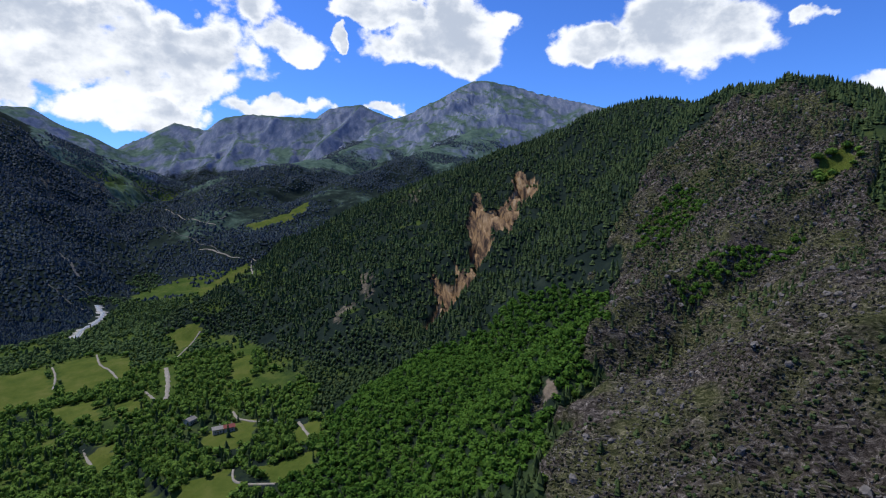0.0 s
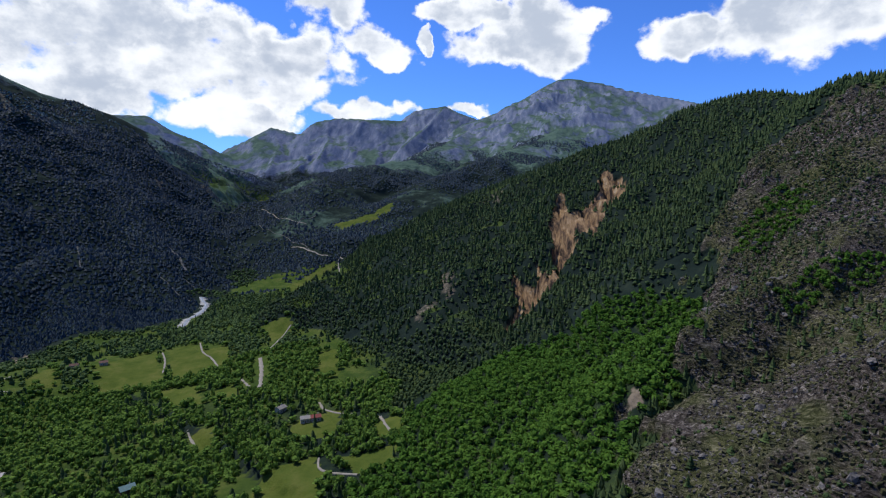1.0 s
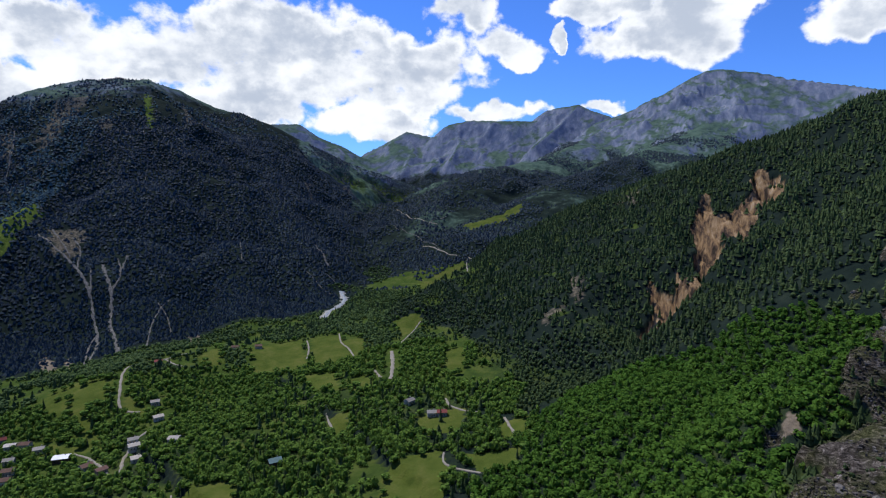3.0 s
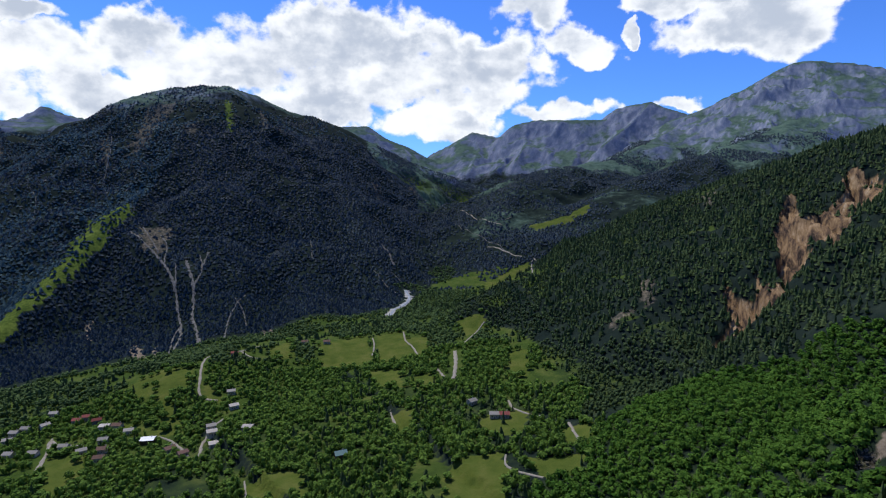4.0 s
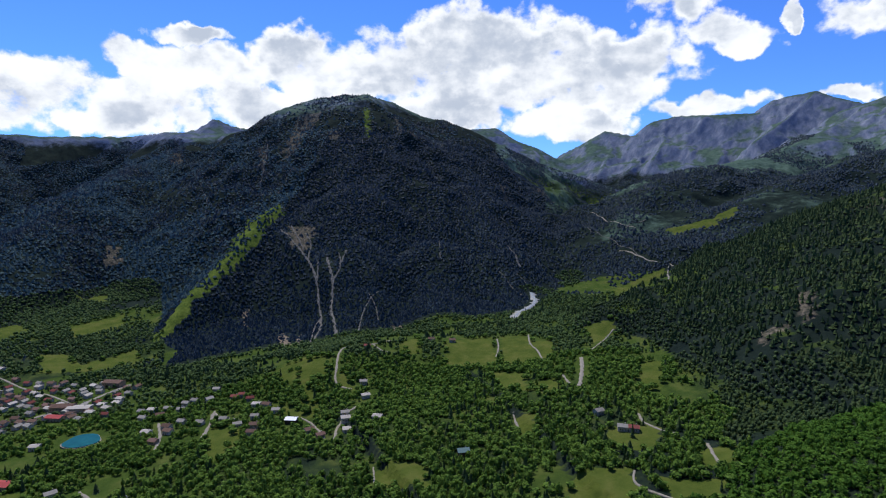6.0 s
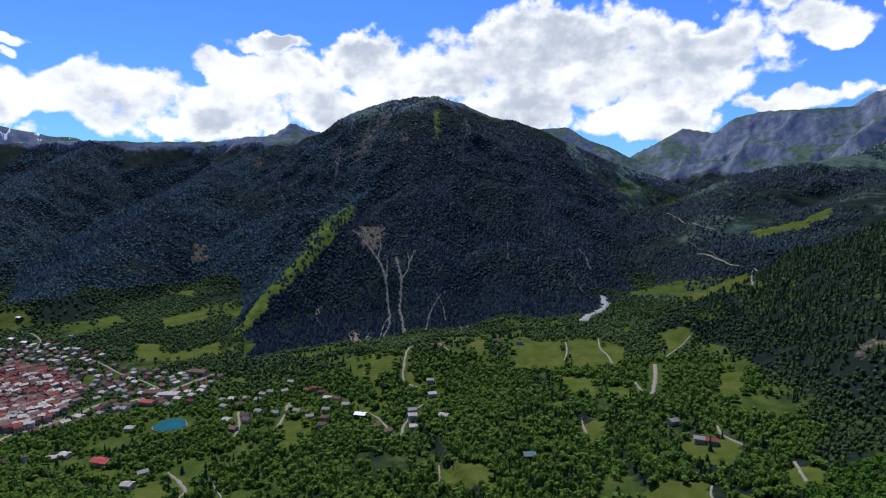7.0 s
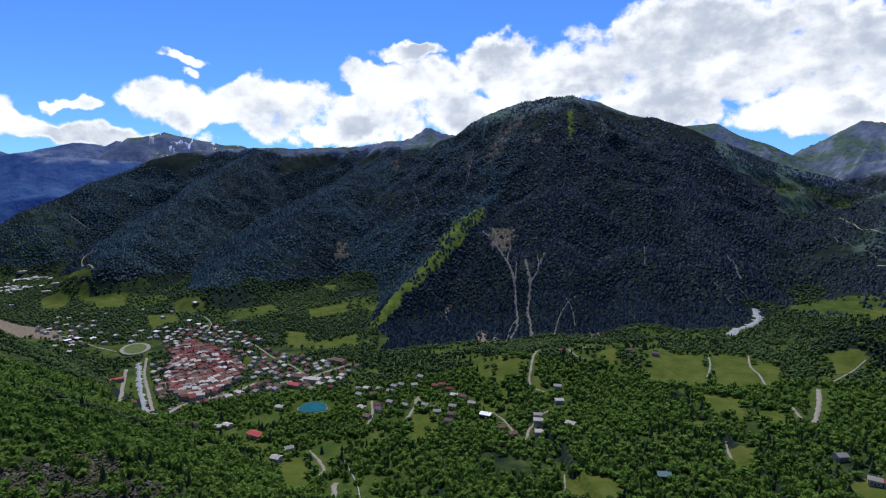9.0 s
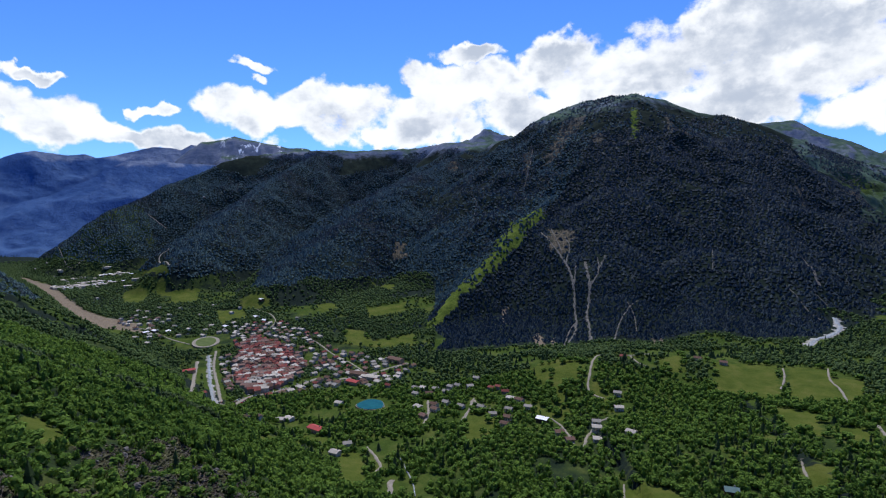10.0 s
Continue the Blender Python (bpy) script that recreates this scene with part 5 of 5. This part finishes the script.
m = ~open_ & (~bare_ | (rng.uniform(size=len(x)) < np.where(z > 250, 0.6, 0.12))) & (~strip_ | (rng.uniform(size=len(x)) < 0.36)) & (thin > np.where(upper, 0.06, np.where(x < -2300, -0.9, np.where(dd > 2500, -0.3, -0.55))) + np.clip((z - 500) / 500, 0, 0.62) + np.where((dd < 2700) & (z > 560 + 90 * fbm(x, y, 260, 4, 31)), 0.36, 0)) & (z < line + 120 * fbm(x, y, 200, 3, 65)) & (z - ax_z > valley)
(sx0, sy0, _), (sx1, sy1, _) = RIDGES["spur"][0][1], RIDGES["spur"][0][-1]
west = ((sx1 - sx0) * (y - sy0) - (sy1 - sy0) * (x - sx0) < 0) & (x < -900)
west |= (x < -1050) & (dd < 2800) & (z > 545 + 70 * fbm(x, y, 200, 3, 75))
# picks the trees that get the haze-tinted colour, fewer of them higher up
leafy = west & (rng.uniform(size=len(x)) < np.clip(0.85 + 0.9 * fbm(x, y, 150, 3, 72) - z / 1300, 0, 1))
plant("spruce_forest", x[m & ~leafy], y[m & ~leafy], rng, SPRUCE_FAR, (4, 8), (21, 31), spruce_mat, "dark spruce forest covering the far mountainsides, shade and haze in its colour")
plant("mixed_forest", x[m & leafy], y[m & leafy], rng, SPRUCE_FAR, (4.5, 8), (22, 33), hazed_wood_mat, "wood on the side valley's slopes, coloured lighter and bluer for haze")
m = ~open_ & ~bare_ & (z - ax_z <= valley) & (thin > -0.12) & clear_of_houses(x, y) & (dd < 3400)
plant("broadleaf_wood", x[m], y[m], rng, CROWN_TINY, (3.0, 5.8), (3.4, 6.0), hazed_leaf_mat, "broadleaf trees along the far valley, tinted blue-green for haze", lift=0.75, soft=True)

# rocks, scrub and small trees on the near rocky slopes
def rock_shape(rng):
    """An angular block of unit size."""
    co = np.array([(x_, y_, z_) for z_ in (-1, 1) for y_ in (-1, 1) for x_ in (-1, 1)], float)
    co = co * 0.8 + np.array([[rng.uniform(-0.45, 0.45) for _ in range(3)] for _ in co])
    quads = [(0, 2, 3, 1), (4, 5, 7, 6), (0, 1, 5, 4), (2, 6, 7, 3), (0, 4, 6, 2), (1, 3, 7, 5)]
    return co, np.array([t_ for q in quads for t_ in ((q[0], q[1], q[2]), (q[0], q[2], q[3]))])


rock_mat, n, l, bsdf = material("lichen_rock", 0.9)
geo = n.new("ShaderNodeNewGeometry")
tone = maths(n, l, "ADD", maths(n, l, "MULTIPLY", geo.outputs["Random Per Island"], 0.5), maths(n, l, "MULTIPLY", noise_node(n, l, 1.2, 6, 0.7), 0.6))
l.new(ramp(n, l, tone, (0.3, (0.026, 0.024, 0.021)), (0.6, (0.082, 0.074, 0.066)), (0.95, (0.21, 0.193, 0.174))), bsdf.inputs["Base Color"])
bump(n, l, bsdf, noise_node(n, l, 0.7, 5), 0.6, 0.3)
ROCKS = [rock_shape(rng0) for _ in range(10)]
x, y, rng = scatter((-420, 470, -180, 760), 2.6, 5)
bed = ridged(x + 0.5 * y, y - 0.3 * x, 34, 3, 93) + rng.uniform(-0.2, 0.2, len(x))
in_scrub = in_zone("scrub", x, y, 28) & ~in_zone("meadow", x, y, 3) & ~in_zone("crest_wood", x, y, 10)
m = in_scrub & (bed > 0.06)
plant("rocks", x[m], y[m], rng, ROCKS, (0.3, 1.0), (0.35, 1.0), rock_mat, "angular grey lichened rocks breaking through the slope", lift=0.25)
# craggy outcrops with stepped, tilted beds
def outcrop(rng, mat):
    bm = bmesh.new()
    bmesh.ops.create_icosphere(bm, subdivisions=2, radius=1)
    tilt = pose(0, 0, 0, rng.uniform(-30, 30), rng.uniform(-30, 30), rng.uniform(0, 360))
    wide_, tall_ = rng.uniform(2.0, 4.2), rng.uniform(1.4, 2.8)
    for v in bm.verts:
        q = tilt @ v.co
        step = 0.35 * round(q.z / 0.35 + rng.uniform(-0.3, 0.3))
        q = tilt.inverted() @ Vector((q.x * rng.uniform(0.65, 1.35), q.y * rng.uniform(0.65, 1.35), step))
        v.co = (q.x * wide_, q.y * wide_ * 0.55, q.z * tall_ + 0.3)
    me = bpy.data.meshes.new("rock_outcrop")
    bm.to_mesh(me)
    bm.free()
    me.materials.append(mat)
    return tagged(new("rock_outcrop", me), "craggy grey-brown outcrop of tilted slabs on the rocky slope", "rock", "outcrops on the rocky slope")


pile = random.Random(31)
CRAGS = [outcrop(pile, rock_mat) for _ in range(6)]
spots_, tries = [], 0
while len(spots_) < 190 and tries < 60000:
    tries += 1
    qx, qy = pile.uniform(-420, 470), pile.uniform(-180, 760)
    ax_, ay_ = np.array([qx]), np.array([qy])
    if in_zone("scrub", ax_, ay_, 28)[0] and not in_zone("meadow", ax_, ay_, 12)[0] and ridged(ax_ + 0.5 * ay_, ay_ - 0.3 * ax_, 34, 3, 93)[0] > 0.42 and all(math.hypot(qx - u, qy - v) > 7 for u, v in spots_):
        spots_.append((qx, qy))
for k, (qx, qy) in enumerate(spots_):
    m_ = pose(qx, qy, float(ground(qx, qy)) - 0.3, 0, 0, pile.uniform(0, 360))
    if k < len(CRAGS):
        CRAGS[k].matrix_world = m_
    else:
        copy_thing(CRAGS[k % len(CRAGS)], m_)
x, y, rng = scatter((-420, 480, -180, 760), 2.4, 3)
m = in_zone("scrub", x, y, 28) & ~in_zone("meadow", x, y, 3) & (fbm(x, y, 26, 3, 66) + rng.uniform(-0.32, 0.32, len(x)) > -0.02)
plant("scrub", x[m], y[m], rng, ROCKS, (0.4, 1.2), (0.45, 1.2), shrub_mat, "low olive-brown scrub among rocks", lift=0.4)
x, y, rng = scatter((-420, 480, -180, 760), 5.0, 4)
green = fbm(x, y, 75, 3, 67) + rng.uniform(-0.2, 0.2, len(x))
m = in_zone("scrub", x, y, 28) & ~in_zone("meadow", x, y, 3) & (green > 0.24 - 0.25 * (np.hypot(x, y) > 520))
plant("bushes", x[m], y[m], rng, CROWN_TINY, (0.9, 2.2), (1.1, 2.4), slope_mat, "dull green bushes in the hollows of the rocky slope", lift=0.6)
m = in_zone("thicket", x, y, 18)
plant("thicket", x[m], y[m], rng, CROWN_MID, (1.6, 3.4), (2.0, 3.4), grove_mat, "fresh green thicket in a fold of the rocky slope", lift=0.6)
high_up = (np.hypot(x, y) > 430) & (fbm(x, y, 55, 3, 85) > -0.08) & (rng.uniform(size=len(x)) < 0.2)
m = in_zone("scrub", x, y, 28) & ~in_zone("meadow", x, y, 3) & (((green < -0.34) & (rng.uniform(size=len(x)) < 0.3)) | high_up)
plant("scrub_pines", x[m], y[m], rng, SPRUCE, (3.0, 9.0), (6, 15), pine_mat, "small dark pines scattered over the rocky slope")

m = in_zone("crest_wood", x, y, 10) & (rng.uniform(size=len(x)) < 0.8)
plant("spruce_forest", x[m], y[m], rng, SPRUCE, (6, 13), (12, 24), pine_mat, "dark spruces standing along the rocky crest")

# the far left-hand mountains
x, y, rng = scatter((-4700, -900, -2000, 2400), 15.0, 7)
dd, z = np.hypot(x, y), ground(x, y)
thin = fbm(x, y, 200, 4, 68) + rng.uniform(-0.4, 0.4, len(x))
m = (dd >= 3700) & (dd < 4650) & (z < 500 + 100 * fbm(x, y, 200, 3, 65)) & (thin > -0.4)
plant("spruce_forest", x[m], y[m], rng, SPRUCE_FAR, (8, 14), (16, 24), hazed_wood_mat, "forest on the most distant slopes, its colour lightened and blued for haze")


# ---- single trees beside meadows, lanes and houses ----
bark_mat = paint("grey_bark", (0.06, 0.05, 0.04), (0.14, 0.12, 0.10), 0.6)


def tree_part(name, co, fa, mat, parent, sx, sz, lift):
    me = bpy.data.meshes.new(name)
    me.from_pydata([(p[0] * sx, p[1] * sx, p[2] * sz + lift) for p in co], [], [list(map(int, f)) for f in fa])
    me.materials.append(mat)
    ob = new(name, me)
    ob.parent = parent
    return ob


def trunk_shape(h, r, rng):
    """A tapered trunk that forks into limbs."""
    bm = bmesh.new()
    tips = [(rng.uniform(-1, 1) * 0.25 * h, rng.uniform(-1, 1) * 0.25 * h, h * rng.uniform(0.85, 1.1)) for _ in range(4)]
    for a_, b_, ra, rb in [((0, 0, -0.6), (0, 0, 0.5 * h), r, 0.7 * r)] + [((0, 0, 0.45 * h), t_, 0.55 * r, 0.15 * r) for t_ in tips]:
        ring = []
        for p, q in ((a_, ra), (b_, rb)):
            ring.append([bm.verts.new((p[0] + q * math.cos(w), p[1] + q * math.sin(w), p[2])) for w in (0, 1.256, 2.513, 3.77, 5.026)])
        for i in range(5):
            bm.faces.new((ring[0][i], ring[0][(i + 1) % 5], ring[1][(i + 1) % 5], ring[1][i]))
    return bm


def broad_tree(tall, wide, rng):
    root = new("broadleaf_tree")
    part("trunk", trunk_shape(tall * 0.55, 0.22, rng), bark_mat, root, "grey tapered trunk with limbs")
    co, fa = crown_shape(rng, 7, 40)
    tree_part("crown", co, fa, broad_mat, root, wide * 0.62, tall * 0.38, tall * 0.58)
    return tagged(root, "rounded mid-green broadleaf tree at a meadow's edge", "tree", "trees along the meadows")


def spruce_tree(tall, rng):
    root = new("spruce_tree")
    part("trunk", trunk_shape(tall * 0.3, 0.2, rng), bark_mat, root, "brown spruce trunk")
    co, fa = conifer_shape(rng, 9, 6)
    tree_part("crown", co, fa, pine_mat, root, tall * 0.95, tall, 0.3)
    return tagged(root, "tall dark green spruce standing among houses", "tree", "spruces in the valley")


rng = random.Random(21)
BROAD = [broad_tree(t_, w_, rng) for t_, w_ in ((7, 6), (8, 7), (6, 5.5), (9, 7.5), (5, 4.5))]
CONE = [spruce_tree(t_, rng) for t_ in (9, 12, 14)]
spots = []
for poly in ZONES["meadow"]:
    for (ax, ay), (bx, by) in zip(poly, poly[1:] + poly[:1]):
        for _ in range(2):
            u = rng.random()
            spots.append((ax + u * (bx - ax) + rng.uniform(-4, 4), ay + u * (by - ay) + rng.uniform(-4, 4), rng.random() < 0.93))
for hx, hy in placed[:110]:
    w = rng.uniform(0, 6.28)
    spots.append((hx + 13 * math.cos(w), hy + 13 * math.sin(w), rng.random() < 0.6))
used = set()
for x, y, broad in spots:
    if math.hypot(x, y) > 1350 or not off_road(np.array([x]), np.array([y]), 2.0)[0]:
        continue
    if min(math.hypot(x - a_, y - b_) for a_, b_ in placed) < 9 or math.hypot(x - POND[0], y - POND[1]) < 33:
        continue
    kind = rng.choice(BROAD if broad else CONE)
    m = pose(x, y, float(ground(x, y)), 0, 0, rng.uniform(0, 360))
    if kind.name in used:
        copy_thing(kind, m)
    else:
        used.add(kind.name)
        kind.matrix_world = m


# ---- cars parked along the avenue ----
tyre_mat = paint("black_rubber", (0.015, 0.015, 0.015), (0.03, 0.03, 0.03), 0.3)
CAR_PAINTS = [paint(k + "_car_paint", tuple(0.85 * v for v in c_), c_, 1.0, 0.35) for k, c_ in (
    ("white", (0.75, 0.75, 0.74)), ("silver", (0.45, 0.46, 0.47)), ("dark", (0.04, 0.045, 0.05)), ("red", (0.35, 0.03, 0.03)))]


def wheel_bm(cx, cy):
    bm = bmesh.new()
    bmesh.ops.create_cone(bm, cap_ends=True, segments=10, radius1=0.31, radius2=0.31, depth=0.2,
                          matrix=pose(cx, cy, 0.31, 90, 0, 0))
    return bm


def car(k, name):
    """A small parked car: lower body, glazed cabin, bonnet line and four wheels."""
    root = new("parked_car")
    prof = [(-2.0, 0.35), (-2.0, 0.85), (-1.2, 0.95), (1.0, 0.95), (1.95, 0.75), (2.0, 0.35)]
    m_ = len(prof)
    part("body", solid([(x_, -0.85, z_) for x_, z_ in prof] + [(x_, 0.85, z_) for x_, z_ in prof],
                       [tuple(range(m_)), tuple(range(m_, 2 * m_))] + [(i, (i + 1) % m_, m_ + (i + 1) % m_, m_ + i) for i in range(m_)]), CAR_PAINTS[k], root)
    part("windows", solid([(-1.7, -0.78, 0.93), (0.9, -0.78, 0.93), (0.9, 0.78, 0.93), (-1.7, 0.78, 0.93), (-1.3, -0.65, 1.42), (0.2, -0.65, 1.42), (0.2, 0.65, 1.42), (-1.3, 0.65, 1.42)],
                          [(0, 1, 5, 4), (1, 2, 6, 5), (2, 3, 7, 6), (3, 0, 4, 7), (0, 1, 2, 3), (4, 5, 6, 7)]), glass_mat, root, "dark car glazing")
    part("roof", box(-1.3, 0.2, -0.64, 0.64, 1.42, 1.47), CAR_PAINTS[k], root)
    for cx in (-1.25, 1.25):
        for cy in (-0.78, 0.78):
            part("wheel", wheel_bm(cx, cy), tyre_mat, root, "black tyre")
    return tagged(root, name + " small car parked beside the avenue", "car", "cars along the avenue")


CARS = [car(k, name) for k, name in enumerate(("white", "silver-grey", "dark", "red"))]
AVENUE = max((pts for kind, width, pts in LINES if kind == "road" and width == 8), key=len)
row = curve_points(AVENUE, 5.5)
used = set()
for i in range(2, len(row) - 2):
    if rng.random() < 0.35:
        continue
    d = row[i + 1] - row[i - 1]
    d /= np.linalg.norm(d)
    for s in (-1, 1):
        if rng.random() < 0.3:
            continue
        x, y = row[i] + s * 5.2 * np.array((-d[1], d[0]))
        kind = rng.choice(CARS + CARS[:2])
        m = pose(x, y, float(ground(x, y)) + 0.05, 0, 0, math.degrees(math.atan2(d[1], d[0])) + 90)
        if kind.name in used:
            copy_thing(kind, m)
        else:
            used.add(kind.name)
            kind.matrix_world = m
